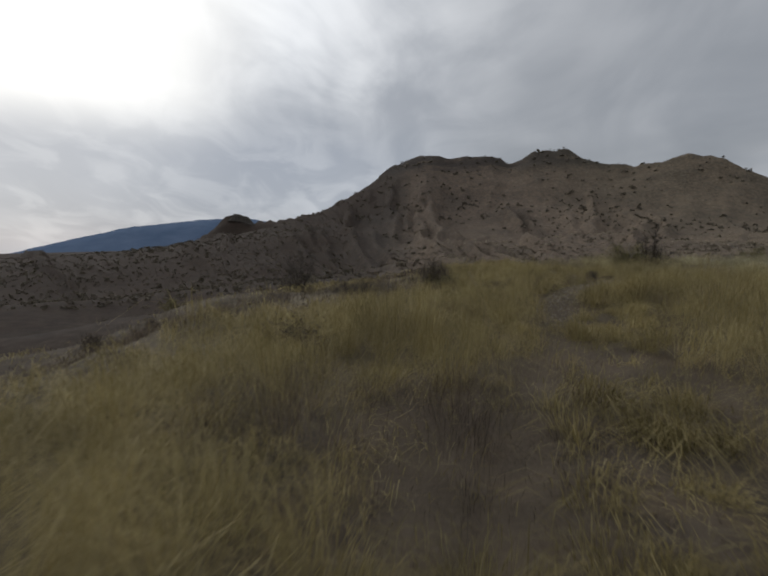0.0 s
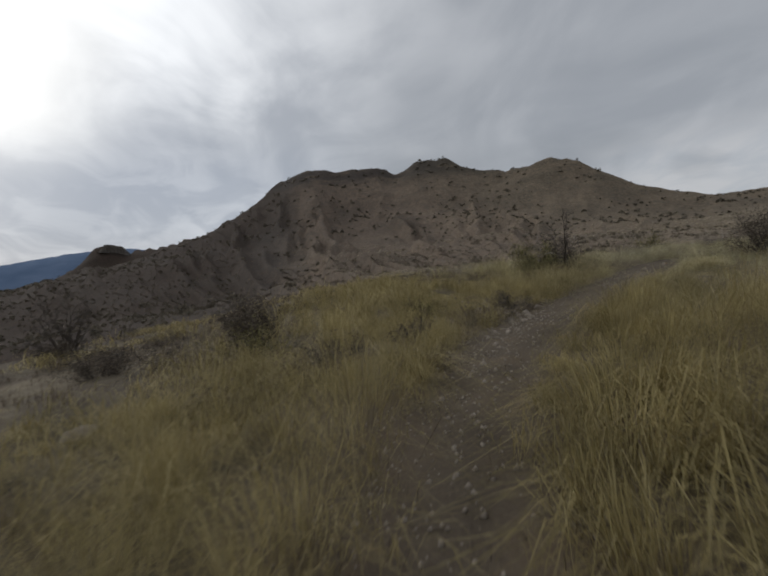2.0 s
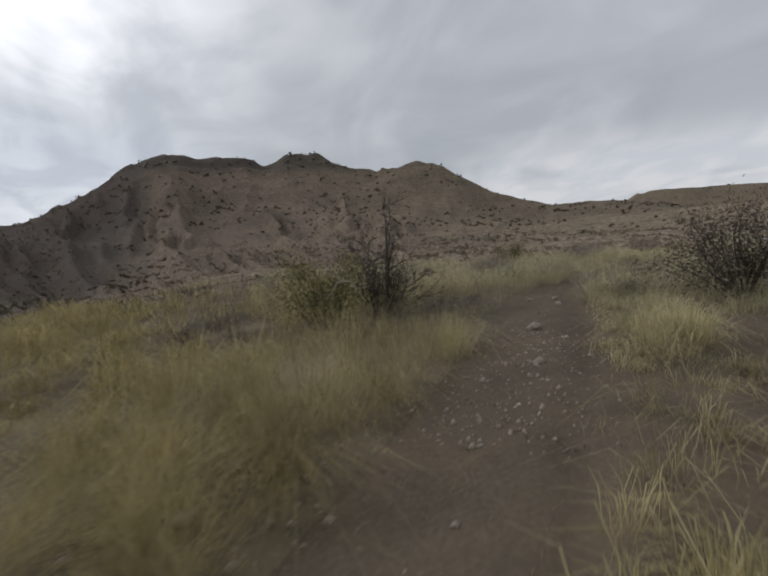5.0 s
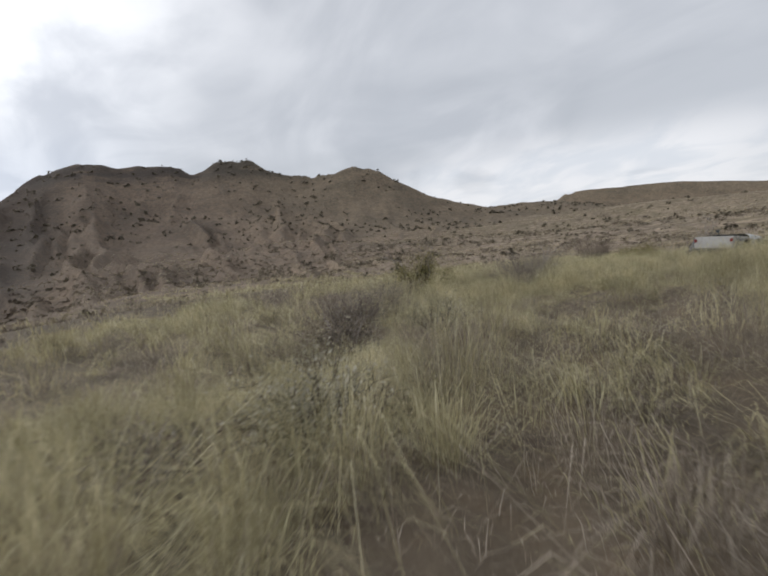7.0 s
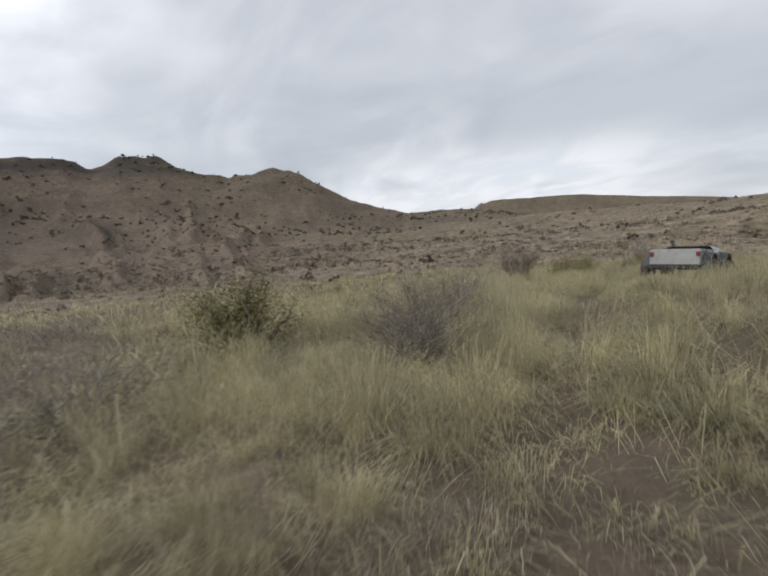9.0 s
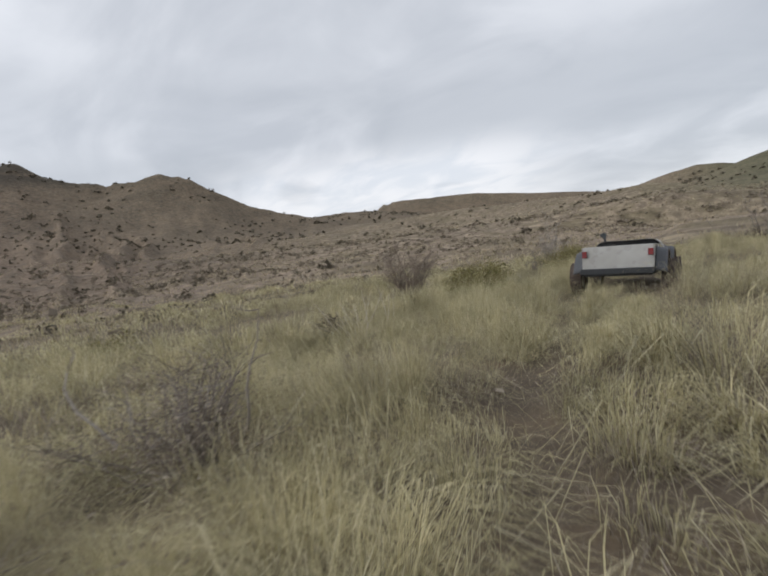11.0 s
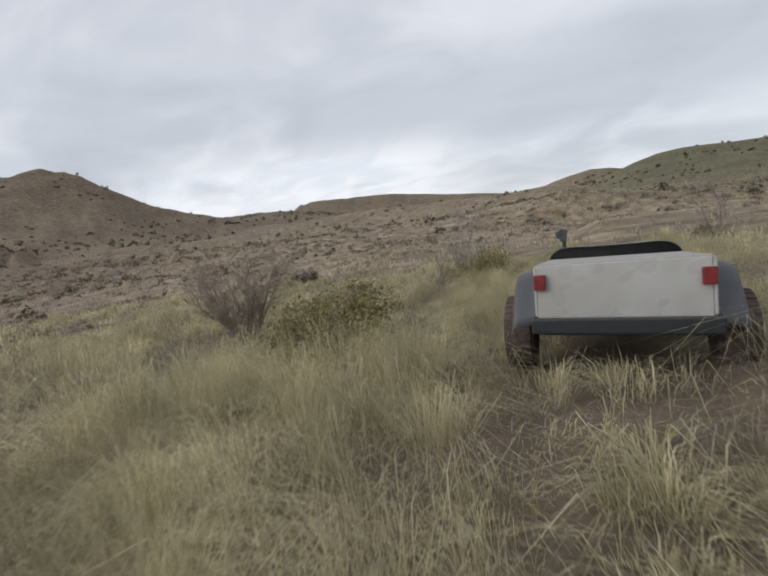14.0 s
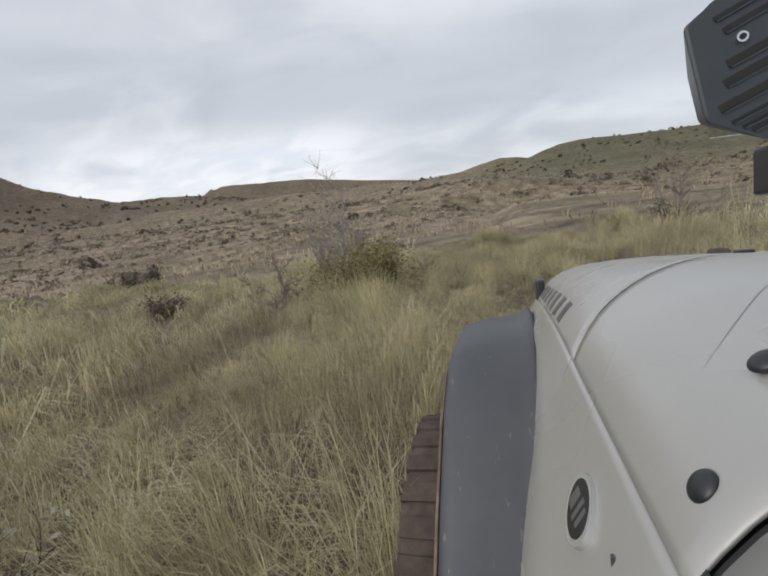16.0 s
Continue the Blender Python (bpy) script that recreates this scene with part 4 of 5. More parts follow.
for i, (bx, by, bw, bt) in enumerate(WEST_SCRUB):
    label, leaf_mat, wood = [("low dark brown brush in dry grass", M_DRYLEAF, M_DARKTWIG), ("low grey-brown dead brush in dry grass", M_GREYLEAF, M_DARKTWIG), ("low olive-brown brush in dry grass", M_LEAF, M_DARKTWIG)][0 if i % 5 < 3 else i % 5 - 2]
    bush(bx, by, bw, bt, 60 + i, label, leaf_mat, int(900 * bw), 0.022, wood, category="brush", stem_count=18 + 4 * (i % 3))
dead_tree(45.0, 41.1, 2.9, 22, "bare grey dead tree with many upright stems", 19, M_GREYWOOD, 0.6)
bush(43.0, 37.0, 2.2, 1.2, 23, "dense olive-green bush beside the trail", M_LEAF, 15000, 0.034, stem_count=32)
bush(43.8, 35.95, 1.1, 0.6, 24, "low bush with pale dry seed heads", M_PALELEAF, 2600, 0.020, M_DARKTWIG, stem_count=30)
dead_tree(52.2, 37.0, 2.4, 52, "bare pale dead tree with a crooked limb", 7, M_PALETWIG, 0.42)
bush(51.2, 36.0, 2.1, 1.0, 26, "olive bush at the foot of a dead tree", M_LEAF, 8000, 0.034, stem_count=26)
dead_tree(49.8, 37.3, 1.1, 27, "small bare grey dead shrub", 6, M_TWIG, 0.7)
dead_tree(59.5, 28.2, 2.5, 28, "bare pale dead tree on the slope", 6, M_TWIG, 0.9)
bush(59.2, 28.6, 1.5, 0.6, 29, "low brown bush under a dead tree", M_DRYLEAF, 1500, 0.03)
bush(58.0, 49.0, 1.5, 1.0, 30, "dark rounded bush on the dry slope", M_DRYLEAF, 2400, 0.04)
bush(59.4, 48.8, 1.3, 0.9, 32, "dark rounded bush on the dry slope", M_DRYLEAF, 2000, 0.04)
bush(51.6, 41.4, 1.1, 0.75, 33, "brown bush in the grass below a slope", M_DRYLEAF, 1800, 0.03)
bush(34.5, 44.0, 1.8, 0.7, 34, "low yellow-green bush on the slope", M_LEAF, 1800, 0.035)


# ---- stones ----
def stone(x, y, size, seed, label, mat=None, group="", sink=0.3):
    r = random.Random(seed)
    bm = bmesh.new()
    bmesh.ops.create_icosphere(bm, subdivisions=2, radius=1)
    sc = Vector((1, r.uniform(0.6, 0.9), r.uniform(0.45, 0.7)))
    for v in bm.verts:
        n = noise.noise(v.co * 1.3 + Vector((seed * 3.7, 0, 0)))
        c = Vector((round(v.co.x * 1.6) / 1.6, round(v.co.y * 1.6) / 1.6, round(v.co.z * 1.6) / 1.6))
        v.co = v.co.lerp(c, 0.35) * (1 + 0.3 * n)
        v.co = Vector((v.co.x * sc.x, v.co.y * sc.y, v.co.z * sc.z)) * size / 2
    me = bpy.data.meshes.new("stone")
    bm.to_mesh(me)
    bm.free()
    me.materials.append(mat or M_ROCK)
    ob = new("stone", me)
    ob.matrix_world = Matrix.Translation((x, y, height(x, y) + 0.03 + size * sc.z * 0.5 * (1 - sink))) @ Euler((r.uniform(-0.2, 0.2), r.uniform(-0.2, 0.2), r.uniform(0, 6))).to_matrix().to_4x4()
    return tagged(ob, label, "stone", group)


stone(16.35, 23.35, 0.15, 41, "broken pale limestone block at the trail's edge")
stone(16.6, 23.5, 0.08, 42, "small ochre stone beside a pale block", rock_material("ochre_stone", (0.25, 0.15, 0.06), (0.40, 0.26, 0.12), (0.5, 0.36, 0.2)))
stone(-0.12, 13.8, 0.38, 43, "pale boulder half hidden in the grass")
sr = random.Random(99)
for k in range(68):
    u = sr.uniform(15.5, 21) if k < 54 else sr.uniform(23, 60)
    x, y = trail_point(u, 1.25 + (u - 17) * 0.32 + sr.gauss(0, 0.24) if k < 54 else sr.uniform(0.3, 1.0))
    stone(float(x), float(y), sr.lognormvariate(-2.5, 0.4), 100 + k, "pale limestone fragment lying in the bare trail", group="stones in the trail")


def gravel():
    rs = np.random.default_rng(8)
    n = 2600
    u = rs.uniform(8, 26, n)
    s = np.clip(0.9 + (u - 15) * 0.22, 0.5, 2.2) * (u < 22) + 0.7 * (u >= 22) + rs.normal(0, 0.45, n)
    x, y = trail_point(u, s)
    z = landform(x, y) + 0.035
    size = rs.lognormal(-4.1, 0.45, n)
    o = np.array([(1, 0, 0), (-1, 0, 0), (0, 1, 0), (0, -1, 0), (0, 0, 1), (0, 0, -1)], float)
    v = (np.stack([x, y, z], -1)[:, None] + o[None] * size[:, None, None] * rs.uniform(0.5, 1.2, (n, 6, 1))).reshape(-1, 3)
    t = np.array([(0, 2, 4), (2, 1, 4), (1, 3, 4), (3, 0, 4), (2, 0, 5), (1, 2, 5), (3, 1, 5), (0, 3, 5)])
    f = (t[None] + (np.arange(n) * 6)[:, None, None]).reshape(-1, 3)
    tagged(mesh_object("gravel", v, f, M_ROCK), "loose pale gravel on the trail", "gravel", kind="stuff")


gravel()


# ---- the white off-road vehicle that stands at the end of the trail stretch ----
def paint_material():
    m, nt, b = material("white_car_paint", 0.28, 0, 0.5)
    dust = tnoise(nt, 2.5, 2, 0.5)
    nt.links.new(tramp(nt, dust, [(0.35, (0.330, 0.322, 0.302)), (0.65, (0.385, 0.380, 0.364))]), b.inputs["Base Color"])
    b.inputs["Coat Weight"].default_value, b.inputs["Coat Roughness"].default_value = 0.35, 0.22
    nt.links.new(trange(nt, tnoise(nt, 4.0, 1, 0.5), 0.3, 0.7, 0.24, 0.36), b.inputs["Roughness"])
    return m


def plastic_material():
    m, nt, b = material("scuffed_black_plastic", 0.5, 0, 0.4)
    n, s = tnoise(nt, 2.5, 5, 0.6), tnoise(nt, 70.0, 3, 0.6, (1, 0.28, 0.28))
    c = tramp(nt, n, [(0.3, (0.052, 0.055, 0.062)), (0.7, (0.080, 0.083, 0.090))])
    c = tmix(nt, trange(nt, s, 0.66, 0.73), c, (0.17, 0.150, 0.135))
    nt.links.new(c, b.inputs["Base Color"])
    tbump(nt, b, tnoise(nt, 400, 2, 0.5), 0.15, 0.002)
    return m


def plain_material(name, colour, rough, metal=0.0, spec=0.5, var=0.25):
    m, nt, b = material(name, rough, metal, spec)
    lo, hi = tuple(c * (1 - var) for c in colour), tuple(min(1, c * (1 + var)) for c in colour)
    nt.links.new(tramp(nt, tnoise(nt, 14, 5, 0.6), [(0.3, lo), (0.7, hi)]), b.inputs["Base Color"])
    return m


M_PAINT, M_PLASTIC = paint_material(), plastic_material()
M_RUBBER = plain_material("dusty_tyre_rubber", (0.085, 0.066, 0.056), 0.9, 0, 0.2, 0.4)
M_BLACK = plain_material("black_powder_coat", (0.018, 0.020, 0.023), 0.38, 0, 0.5)
M_CHROME = plain_material("chrome", (0.75, 0.76, 0.78), 0.15, 1.0, 0.5, 0.05)
M_RIM = plain_material("brushed_bright_rim", (0.62, 0.62, 0.61), 0.35, 0.6, 0.5, 0.05)
M_DECAL = plain_material("dark_decal", (0.075, 0.065, 0.065), 0.5)
M_MUD = plain_material("dried_mud_on_rubber", (0.17, 0.125, 0.095), 0.95, 0, 0.2, 0.5)
M_POD = plain_material("satin_lamp_housing", (0.034, 0.041, 0.048), 0.42, 0, 0.6, 0.15)
M_STEEL = plain_material("dusty_alloy", (0.28, 0.28, 0.28), 0.4, 0.8)
M_GAP = plain_material("dark_panel_gap", (0.02, 0.02, 0.02), 0.8)
M_RED = plain_material("red_lens", (0.16, 0.012, 0.012), 0.2)
M_TOP = plain_material("black_canvas", (0.022, 0.022, 0.022), 0.9, 0, 0.2)
M_CANVAS = plain_material("dusty_pale_canvas", (0.33, 0.32, 0.30), 0.9, 0, 0.2, 0.12)
M_GLASS = bpy.data.materials.new("clear_glass")
M_GLASS.use_nodes = True
gb = M_GLASS.node_tree.nodes["Principled BSDF"]
gb.inputs["Transmission Weight"].default_value, gb.inputs["Roughness"].default_value, gb.inputs["IOR"].default_value = 1.0, 0.02, 1.05

jeep = tagged(new("off_road_vehicle"), "white open-topped off-road vehicle with black flares", "vehicle")
jeep.matrix_world = PATH[-1][1] @ pose(0, 0, 0, 90 - 6.0, 5.0, 15.3).inverted()
MID = 0.86  # its middle line, metres to the right of the camera


def vpart(name, bm, mat, parent=None, label="", smooth=False, bevel=0.0):
    """One mesh of the vehicle, in metres right, ahead and up."""
    if bevel:
        bmesh.ops.bevel(bm, geom=bm.edges[:], offset=bevel, segments=2, profile=0.5, affect="EDGES")
    bmesh.ops.recalc_face_normals(bm, faces=bm.faces[:])
    me = bpy.data.meshes.new(name)
    bm.to_mesh(me)
    bm.free()
    me.materials.append(mat)
    for p in me.polygons:
        p.use_smooth = smooth
    ob = new(name, me)
    ob.parent = parent or jeep
    return tagged(ob, label)


def block(x0, x1, y0, y1, z0, z1, bm=None, taper=None):
    bm = bm or bmesh.new()
    vs = [bm.verts.new((x, y, z)) for x in (x0, x1) for y in (y0, y1) for z in (z0, z1)]
    for f in ((0, 1, 3, 2), (4, 6, 7, 5), (0, 4, 5, 1), (2, 3, 7, 6), (0, 2, 6, 4), (1, 5, 7, 3)):
        bm.faces.new([vs[i] for i in f])
    return bm


def sheet(rows, thick=0.004):
    """A skin through rows of points, given thickness."""
    bm = bmesh.new()
    grid = [[bm.verts.new(p) for p in row] for row in rows]
    for a, b in zip(grid[:-1], grid[1:]):
        for i in range(len(a) - 1):
            bm.faces.new((a[i], a[i + 1], b[i + 1], b[i]))
    if thick:
        bmesh.ops.recalc_face_normals(bm, faces=bm.faces[:])
        bmesh.ops.solidify(bm, geom=bm.faces[:], thickness=thick)
    return bm


def prism(outline, x0, x1, bm=None):
    """An outline in ahead and up, drawn out sideways."""
    bm = bm or bmesh.new()
    a, b = [bm.verts.new((x0, y, z)) for y, z in outline], [bm.verts.new((x1, y, z)) for y, z in outline]
    bm.faces.new(a), bm.faces.new(b[::-1])
    n = len(a)
    for i in range(n):
        bm.faces.new((a[i], b[i], b[(i + 1) % n], a[(i + 1) % n]))
    return bm


def disc(bm, centre, axis, r0, r1, depth, seg=28):
    q = Vector((0, 0, 1)).rotation_difference(Vector(axis)).to_matrix().to_4x4()
    bmesh.ops.create_cone(bm, cap_ends=True, segments=seg, radius1=r0, radius2=r1, depth=depth, matrix=Matrix.Translation(centre) @ q)
    return bm


CREASE_R, CREASE_U = 0.085, -0.203


def shoulder(d):
    """The height of the bonnet d metres in from its edge crease."""
    return CREASE_U + 0.140 * (1 - math.exp(-d / 0.080)) - 0.022 * min(d / 0.5, 1)


def seam_front(d):
    return float(np.interp(d, (0, 0.015, 0.035, 0.06, 0.09, 0.122, 0.166, 0.214, 0.253, 0.4, 0.775), (0.703, 0.724, 0.748, 0.766, 0.784, 0.812, 0.856, 0.914, 0.962, 1.10, 1.15)))


def seam_rear(d):
    return 0.362 + 0.36 * math.tanh((0.55 * d + 4.3 * d * d) / 0.36)


def drop_at(f):
    """How far the bonnet falls and narrows towards its nose."""
    k = max(0, (f - 0.72) / 1.22)
    return 0.085 * k ** 1.7 + (0.05 * (k - 0.93) / 0.07 if k > 0.93 else 0), 0.012 * k ** 1.3


def bonnet_rows(f0, f1, n, low=0.0):
    """Rows across the bonnet between two lines, each a number or a line that bends with the distance from the edge."""
    rows = []
    for i in range(n):
        row = []
        for j in range(49):
            s = -1 + 2 * j / 48
            d = 0.775 * (1 - abs(s)) ** 1.6
            a, b = (v(d) if callable(v) else v for v in (f0, f1))
            f = a + (b - a) * i / (n - 1)
            drop, inset = drop_at(f)
            x = MID + math.copysign((0.775 - inset) * (1 - d / 0.775), s)
            row.append((x, f, shoulder(d) - drop - low))
        rows.append(row)
    return rows


def beside(line, by):
    return lambda d: line(d) + by


vpart("bonnet", sheet(bonnet_rows(beside(seam_front, 0.0022), 1.94, 34), -0.003), M_PAINT, smooth=True)
vpart("cowl", sheet(bonnet_rows(0.256, beside(seam_front, -0.0022), 22), -0.003), M_PAINT, smooth=True)
vpart("windscreen_base", sheet(bonnet_rows(0.05, 0.245, 6), -0.003), M_PAINT, smooth=True)
vpart("panel_gap", sheet(bonnet_rows(beside(seam_front, -0.002), beside(seam_front, 0.0025), 2, -0.0042), 0), M_GAP, label="dark seam behind the bonnet")
# the cowl crease is a flat grey strip, its shading put into the colour
vpart("painted_crease", sheet(bonnet_rows(beside(seam_rear, -0.0008), beside(seam_rear, 0.0008), 2, -0.0036), 0), M_STEEL, smooth=True, label="thin strip painting the shading of a cowl crease")
edge_gap = []
for i in range(12):
    f = 0.10 + 0.605 * i / 11
    edge_gap.append([(CREASE_R + d, f, shoulder(d) + 0.0042) for d in (0.0022, 0.0042, 0.0066)])
vpart("panel_gap", sheet(edge_gap, 0), M_GAP, label="dark seam along the bonnet's edge")
vpart("panel_gap", sheet(bonnet_rows(0.2455, 0.2555, 2, 0.003), 0), M_GAP)


def fender(side):
    """The side panel under the bonnet's edge: a sloping face, then the upright skin."""
    rows = []
    at, reach = (0.02, 0.40, 0.454, 0.547, 0.651, 0.886, 1.10, 1.92), (-0.010, -0.008, -0.003, 0.007, 0.024, 0.042, 0.052, 0.058)
    for i in range(32):
        f = 0.02 + (1.92 - 0.02) * i / 31
        drop, inset = drop_at(f)
        xe = float(np.interp(f, at, reach)) - CREASE_R
        ze = xe / 0.577
        prof = [(0.001, -0.0005), (-0.0025, -0.0010), (-0.0060, -0.0060), (xe * 0.35, ze * 0.37), (xe * 0.7, ze * 0.71), (xe, ze), (xe - 0.001, ze - 0.012), (xe + 0.004, ze - 0.05), (xe + 0.010, -0.45), (xe + 0.010, -0.70)]
        row = []
        for dx, dz in prof:
            x = CREASE_R + inset + dx
            row.append((x if side < 0 else 2 * MID - x, f, CREASE_U - 0.003 - drop + dz))
        rows.append(row)
    return vpart("fender", sheet(rows), M_PAINT, smooth=True)


left_fender, right_fender = fender(-1), fender(1)


def flare(side, f_mid, top, half, rear):
    """A flat-topped flare over a wheel, bent down before and behind."""
    line = [(f_mid - half * 1.28, top - 0.56), (f_mid - half * 1.12, top - 0.42), (f_mid - half * 0.86, top - 0.25), (f_mid - half * 0.56, top - 0.09), (f_mid - half * 0.30, top - 0.015), (f_mid, top), (f_mid + half * 0.45, top - 0.005),
            (f_mid + half * 0.72, top - 0.05), (f_mid + half * 0.98, top - 0.22), (f_mid + half * 1.08, top - 0.40)]
    rows = []
    for f, u in line:
        prof = [(0.060, 0.040), (0.042, 0.040), (0.030, 0.030), (0.0, 0.020), (-0.08, 0.010), (-0.145, -0.004), (-0.172, -0.016), (-0.182, -0.035), (-0.185, -0.065)]
        rows.append([(x if side < 0 else 2 * MID - x, f, u + z) for x, z in prof])
    fl = vpart("fender_flare", sheet(rows, 0.006), M_PLASTIC, smooth=True, label="scuffed black plastic fender flare")
    edge = [[(x if side < 0 else 2 * MID - x, f, u - 0.065 + z) for x, z in [(-0.186, 0.004), (-0.191, -0.004), (-0.187, -0.016), (-0.177, -0.018)]] for f, u in line]
    vpart("edge_trim", sheet(edge, 0.004), M_MUD, fl, "worn muddy rubber edge", True)
    return fl


def wheel(side, f):
    c = Vector((-0.185 if side < 0 else 2 * MID + 0.185, f, -1.5 + 0.44))
    ax = (1, 0, 0)
    hub = new("wheel")
    hub.parent = jeep
    hub.location = c
    bm = bmesh.new()
    seg, prof = 48, [(0.225, -0.10), (0.33, -0.145), (0.40, -0.148), (0.428, -0.13), (0.432, -0.05), (0.432, 0.05), (0.428, 0.13), (0.40, 0.148), (0.33, 0.145), (0.225, 0.10)]
    rings = []
    for i in range(seg):
        a = 2 * math.pi * i / seg
        rings.append([bm.verts.new((x, math.cos(a) * r, math.sin(a) * r)) for r, x in prof])
    for i in range(seg):
        p, q = rings[i], rings[(i + 1) % seg]
        for j in range(len(prof)):
            bm.faces.new((p[j], q[j], q[(j + 1) % len(prof)], p[(j + 1) % len(prof)]))
    tyre = vpart("tyre", bm, M_RUBBER, hub, smooth=True)
    for i in range(30):
        for s in (-1, 1):
            a = 2 * math.pi * (i + (0.5 if s > 0 else 0)) / 30
            bm = block(0.005, 0.142, -0.026, 0.026, 0.425, 0.447)
            for v in bm.verts:
                if v.co.x > 0.1:
                    v.co.z -= 0.012
            bmesh.ops.transform(bm, matrix=Matrix.Rotation(a, 4, "X") @ Matrix.Diagonal((s, 1, 1, 1)), verts=bm.verts[:])
            vpart("tread_block", bm, M_RUBBER, tyre)
    bm = disc(bmesh.new(), (0.0, 0, 0), ax, 0.226, 0.226, 0.20, 32)
    vpart("rim", bm, M_STEEL, hub, smooth=False)
    o = -0.105 if side < 0 else 0.105
    vpart("hub_cap", disc(bmesh.new(), (o, 0, 0), ax, 0.06, 0.05, 0.03, 20), M_BLACK, hub)
    for k in range(5):
        a = 2 * math.pi * k / 5
        bm = block(o - 0.012, o + 0.012, -0.03, 0.03, 0.05, 0.21)
        bmesh.ops.transform(bm, matrix=Matrix.Rotation(a, 4, "X"), verts=bm.verts[:])
        vpart("spoke", bm, M_STEEL, hub)
    return hub


FRONT, REAR = 1.42, -1.02
for sd in (-1, 1):
    flare(sd, FRONT - 0.02, -0.315, 0.52, False)
    flare(sd, REAR, -0.34, 0.52, True)
    wheel(sd, FRONT)
    wheel(sd, REAR)

# tub, doors, tail
for sd in (-1, 1):
    X = lambda x: x if sd < 0 else 2 * MID - x
    a, b = sorted((X(0.068), X(0.098)))
    vpart("door", block(a, b, -0.88, 0.012, -0.86, -0.245), M_PAINT, bevel=0.008)
    vpart("rear_quarter", prism([(-0.895, -0.25), (-1.74, -0.25), (-1.74, -0.78), (-1.62, -0.80), (-1.48, -0.52), (-0.58 - 0.315, -0.52)], a, b), M_PAINT, bevel=0.006)
    vpart("sill", block(a, b, -0.50, 0.95, -0.96, -0.875), M_PAINT, bevel=0.01)
    vpart("door_handle", block(X(0.05), X(0.066), -0.80, -0.66, -0.40, -0.365) if sd < 0 else block(X(0.066), X(0.05), -0.80, -0.66, -0.40, -0.365), M_BLACK, bevel=0.005)
    vpart("tail_light", block(min(X(0.075), X(0.19)), max(X(0.075), X(0.19)), -1.80, -1.745, -0.50, -0.34), M_RED, bevel=0.01)
    vpart("headlight", disc(bmesh.new(), (X(0.32), 1.945, -0.47), (0, 1, 0), 0.10, 0.09, 0.04), M_CHROME, smooth=True)
vpart("tailgate", block(0.10, 2 * MID - 0.10, -1.745, -1.715, -0.80, -0.25), M_PAINT, bevel=0.008)
vpart("tonneau_cover", block(0.10, 2 * MID - 0.10, -1.71, 0.02, -0.262, -0.232), M_CANVAS, bevel=0.01, label="flat pale canvas cover over the tub")
vpart("floor_pan", block(0.12, 2 * MID - 0.12, -1.70, 1.80, -0.98, -0.92), M_BLACK)
vpart("rear_bumper", block(0.05, 2 * MID - 0.05, -1.93, -1.80, -0.93, -0.78), M_BLACK, bevel=0.015)
vpart("front_bumper", block(0.0, 2 * MID, 2.05, 2.22, -0.90, -0.74), M_BLACK, bevel=0.02)
gr = vpart("grille", block(0.16, 2 * MID - 0.16, 1.90, 1.94, -0.80, -0.31), M_PAINT, bevel=0.012)
for k in range(7):
    x = MID - 0.27 + 0.09 * k
    vpart("grille_slot", block(x - 0.022, x + 0.022, 1.936, 1.945, -0.70, -0.38), M_GAP, gr)
edge_row = bonnet_rows(0.052, 0.2, 2)[0]
bm = bmesh.new()
bm.faces.new([bm.verts.new((x, f, u - 0.005)) for x, f, u in edge_row] + [bm.verts.new((2 * MID - 0.09, 0.052, -0.60)), bm.verts.new((0.09, 0.052, -0.60))])
bmesh.ops.solidify(bm, geom=bm.faces[:], thickness=0.02)
vpart("bulkhead", bm, M_TOP)

# small things on the panels
def cap(x, f, u, size, normal):
    bm = bmesh.new()
    bmesh.ops.create_uvsphere(bm, u_segments=24, v_segments=12, radius=size)
    q = Vector((0, 0, 1)).rotation_difference(Vector(normal)).to_matrix().to_4x4()
    bmesh.ops.transform(bm, matrix=Matrix.Translation((x, f, u)) @ q @ Matrix.Diagonal((1, 1, 0.45, 1)), verts=bm.verts[:])
    return vpart("hinge_cap", bm, M_BLACK, label="round black rubber hinge cap", smooth=True)


cap(0.106, 0.300, -0.166, 0.0115, (-0.8, -0.1, 0.55))
cap(0.167, 0.363, -0.106, 0.0115, (-0.6, -0.1, 0.8))

# a round badge on the sloping face, with plain bars for its lettering
face_n, face_f = Vector((-0.866, 0, 0.5)), Vector((0, 1, 0))
face_q = face_n.cross(face_f)
badge_turn = Matrix(((face_f.x, face_q.x, face_n.x, 0.0515), (face_f.y, face_q.y, face_n.y, 0.411), (face_f.z, face_q.z, face_n.z, -0.2565), (0, 0, 0, 1)))


def on_badge(name, bm, mat, parent=None, label=""):
    bmesh.ops.transform(bm, matrix=badge_turn, verts=bm.verts[:])
    return vpart(name, bm, mat, parent, label, bevel=0.0)


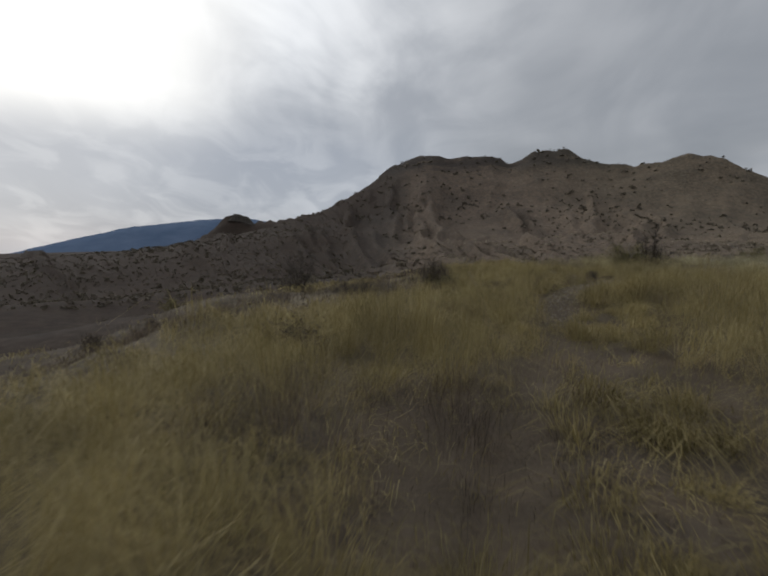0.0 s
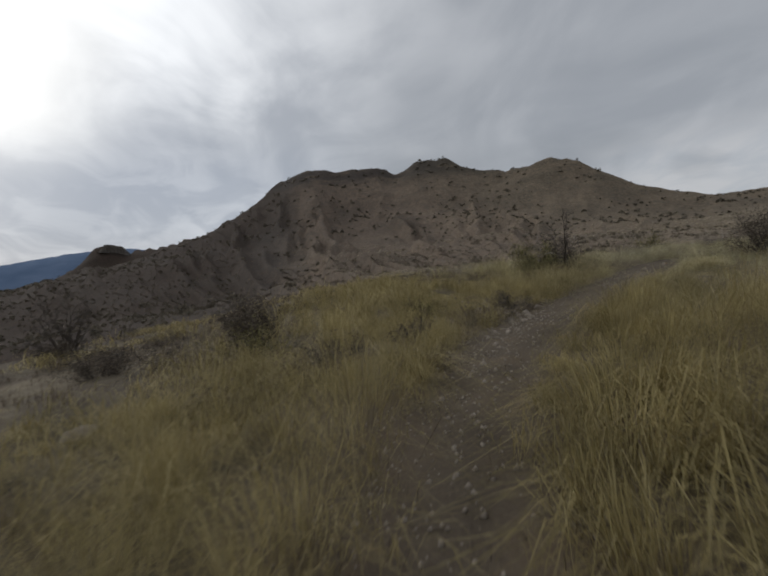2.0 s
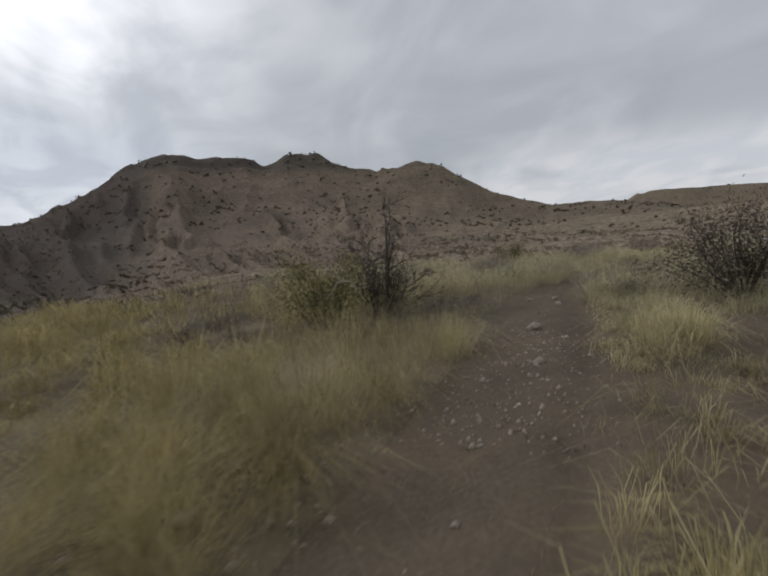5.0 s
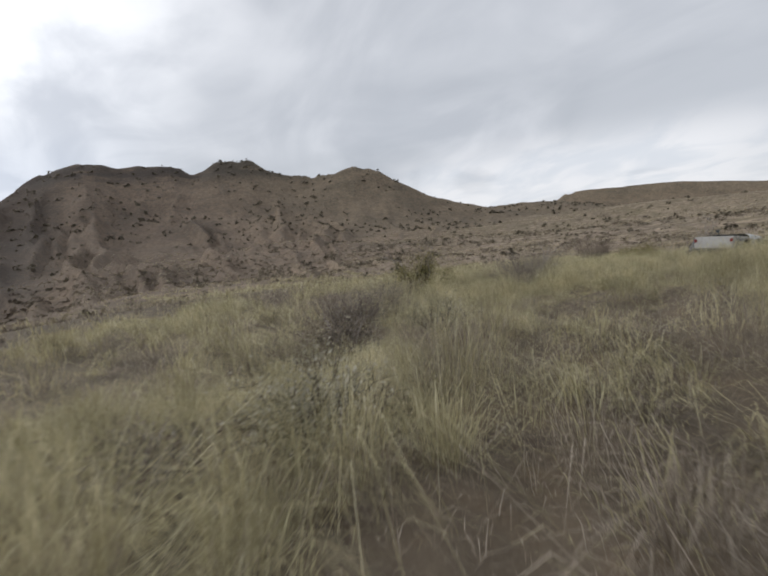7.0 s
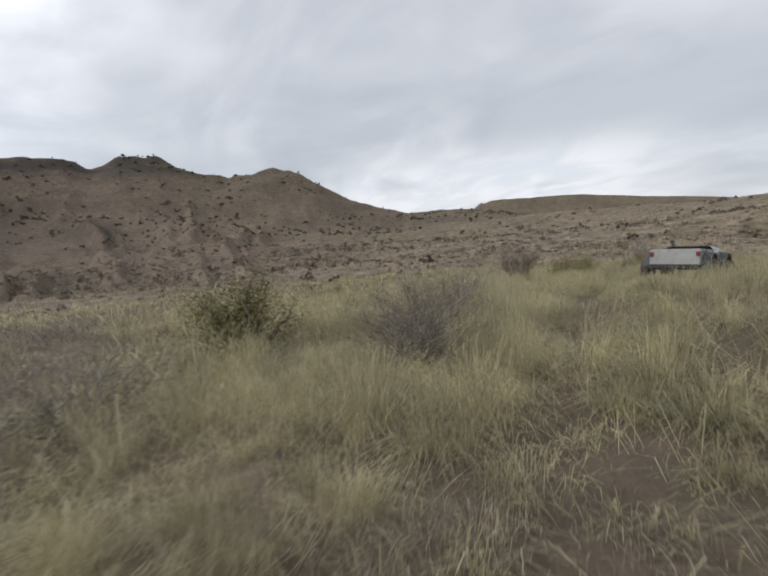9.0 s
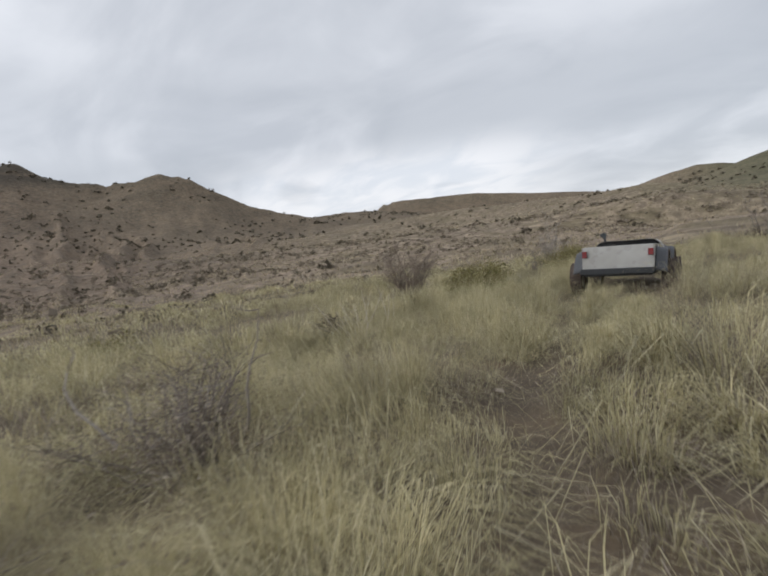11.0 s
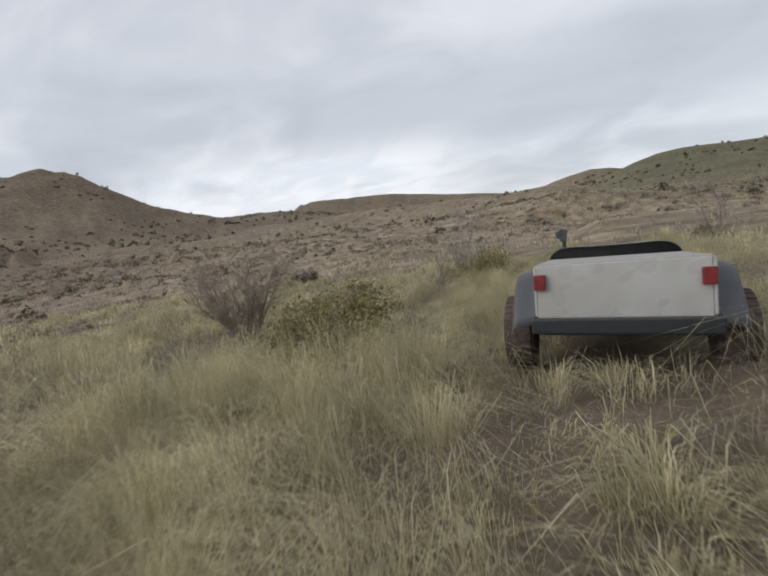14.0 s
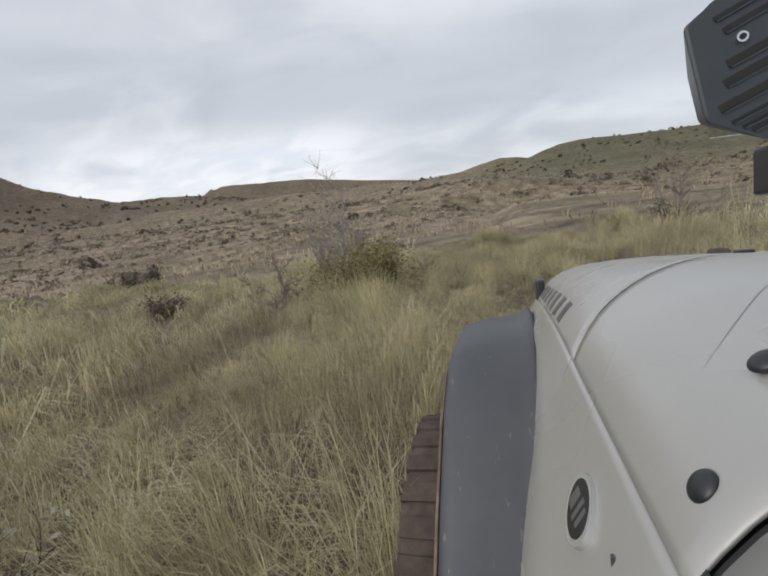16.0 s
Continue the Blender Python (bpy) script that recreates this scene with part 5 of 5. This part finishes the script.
def oval(r, z0, z1):
    bm = bmesh.new()
    ring = [(0.90 * r * math.cos(t) - 0.25 * r * math.sin(t), 0.55 * r * math.sin(t)) for t in (2 * math.pi * i / 40 for i in range(40))]
    low, top = ([bm.verts.new((x, y, z)) for x, y in ring] for z in (z0, z1))
    bm.faces.new(low), bm.faces.new(top)
    for i in range(40):
        bm.faces.new((low[i], low[(i + 1) % 40], top[(i + 1) % 40], top[i]))
    return bm


badge = on_badge("badge", oval(0.0425, -0.002, 0.005), M_RIM, label="oval chrome-rimmed badge")
on_badge("badge_face", oval(0.0355, 0.0035, 0.0056), M_BLACK, badge)
for w, dx_ in [(0.018, -0.017), (0.022, -0.004)]:
    on_badge("badge_bar", block(dx_ - 0.0035, dx_ + 0.0035, -w / 2, w / 2, 0.0055, 0.0064), M_STEEL, badge)
on_badge("badge_bar", block(0.007, 0.022, -0.009, 0.009, 0.0055, 0.0064), M_STEEL, badge)

# the lettering on the bonnet's side, as plain bars
for i in range(7):
    f = 0.985 + i * 0.105
    drop, inset = drop_at(f)
    bm = sheet([[(CREASE_R + inset + d - 0.0030, ff, shoulder(d) - drop + 0.0022) for d in (0.006, 0.014, 0.024, 0.034)] for ff in (f - 0.020, f, f + 0.020)], 0.001)
    vpart("decal_bar", bm, M_DECAL)
vpart("bonnet_latch", block(0.088, 0.118, 1.70, 1.78, -0.275, -0.19), M_BLACK, bevel=0.008)
vpart("bonnet_bumper", block(0.57, 0.62, 1.52, 1.57, -0.138, -0.108), M_RUBBER, bevel=0.01)
vpart("washer_nozzle", block(0.46, 0.49, 1.10, 1.13, -0.098, -0.084), M_BLACK, bevel=0.003)
vpart("paint_scratch", block(0.0580, 0.0605, 0.326, 0.330, -0.251, -0.238), M_DECAL, left_fender)


# the lamp by the windscreen: a finned black housing on a bracket
def lamp_pod():
    pod = new("spotlight")
    pod.parent = jeep
    pod.location = (0.221, 0.445, 0.108)
    bm = bmesh.new()
    outline = [(-0.0876, 0.0303), (-0.0745, -0.0370), (-0.0704, -0.0443), (-0.034, -0.0591), (0.060, -0.092), (0.085, 0.060), (0.0, 0.088), (-0.0697, 0.0430)]
    front, back = ([bm.verts.new((x * k, y, z * k)) for x, z in outline] for y, k in ((-0.042, 1.0), (0.050, 0.62)))
    bm.faces.new(front), bm.faces.new(back[::-1])
    for i in range(len(outline)):
        n = (i + 1) % len(outline)
        bm.faces.new((front[i], back[i], back[n], front[n]))
    vpart("housing", bm, M_POD, pod, bevel=0.003)
    # slots are dark blocks on the face, their colour standing for recess shade
    for x, z, length, thick in ((-0.068, 0.031, 0.07, 0.0040), (-0.062, 0.022, 0.09, 0.0046), (-0.0597, -0.0017, 0.11, 0.0060), (-0.0614, -0.0153, 0.11, 0.0064), (-0.0646, -0.0334, 0.11, 0.0066),
                                (-0.0569, -0.0437, 0.10, 0.0030), (-0.050, -0.0477, 0.09, 0.0030), (-0.044, -0.0510, 0.08, 0.0030)):
        turn = Matrix.Translation((x, 0, z)) @ Matrix.Rotation(radians(-24), 4, "Y")
        q = block(0, length, -0.0426, -0.040, -thick / 2, thick / 2)
        bmesh.ops.transform(q, matrix=turn, verts=q.verts[:])
        slot = vpart("vent_slot", q, M_GAP, pod, bevel=0.0008)
        q = block(0.001, length, -0.0440, -0.041, -thick / 2 - 0.0012, -thick / 2)
        bmesh.ops.transform(q, matrix=turn, verts=q.verts[:])
        vpart("fin", q, M_POD, slot)
    vpart("screw", disc(bmesh.new(), (-0.0505, -0.0430, 0.0153), (0, 1, 0), 0.0038, 0.0038, 0.004, 20), M_CHROME, pod)
    vpart("screw_socket", disc(bmesh.new(), (-0.0505, -0.0446, 0.0153), (0, 1, 0), 0.0022, 0.0022, 0.002, 12), M_GAP, pod)
    vpart("lens", block(-0.036, 0.050, 0.050, 0.054, -0.040, 0.040), M_GLASS, pod)
    vpart("clamp", block(-0.0240, 0.040, -0.038, 0.004, -0.098, -0.0600), M_BLACK, pod, bevel=0.003)
    vpart("bracket", block(0.0, 0.055, -0.004, 0.016, -0.185, -0.066), M_BLACK, pod, bevel=0.003)
    return pod


lamp_pod()
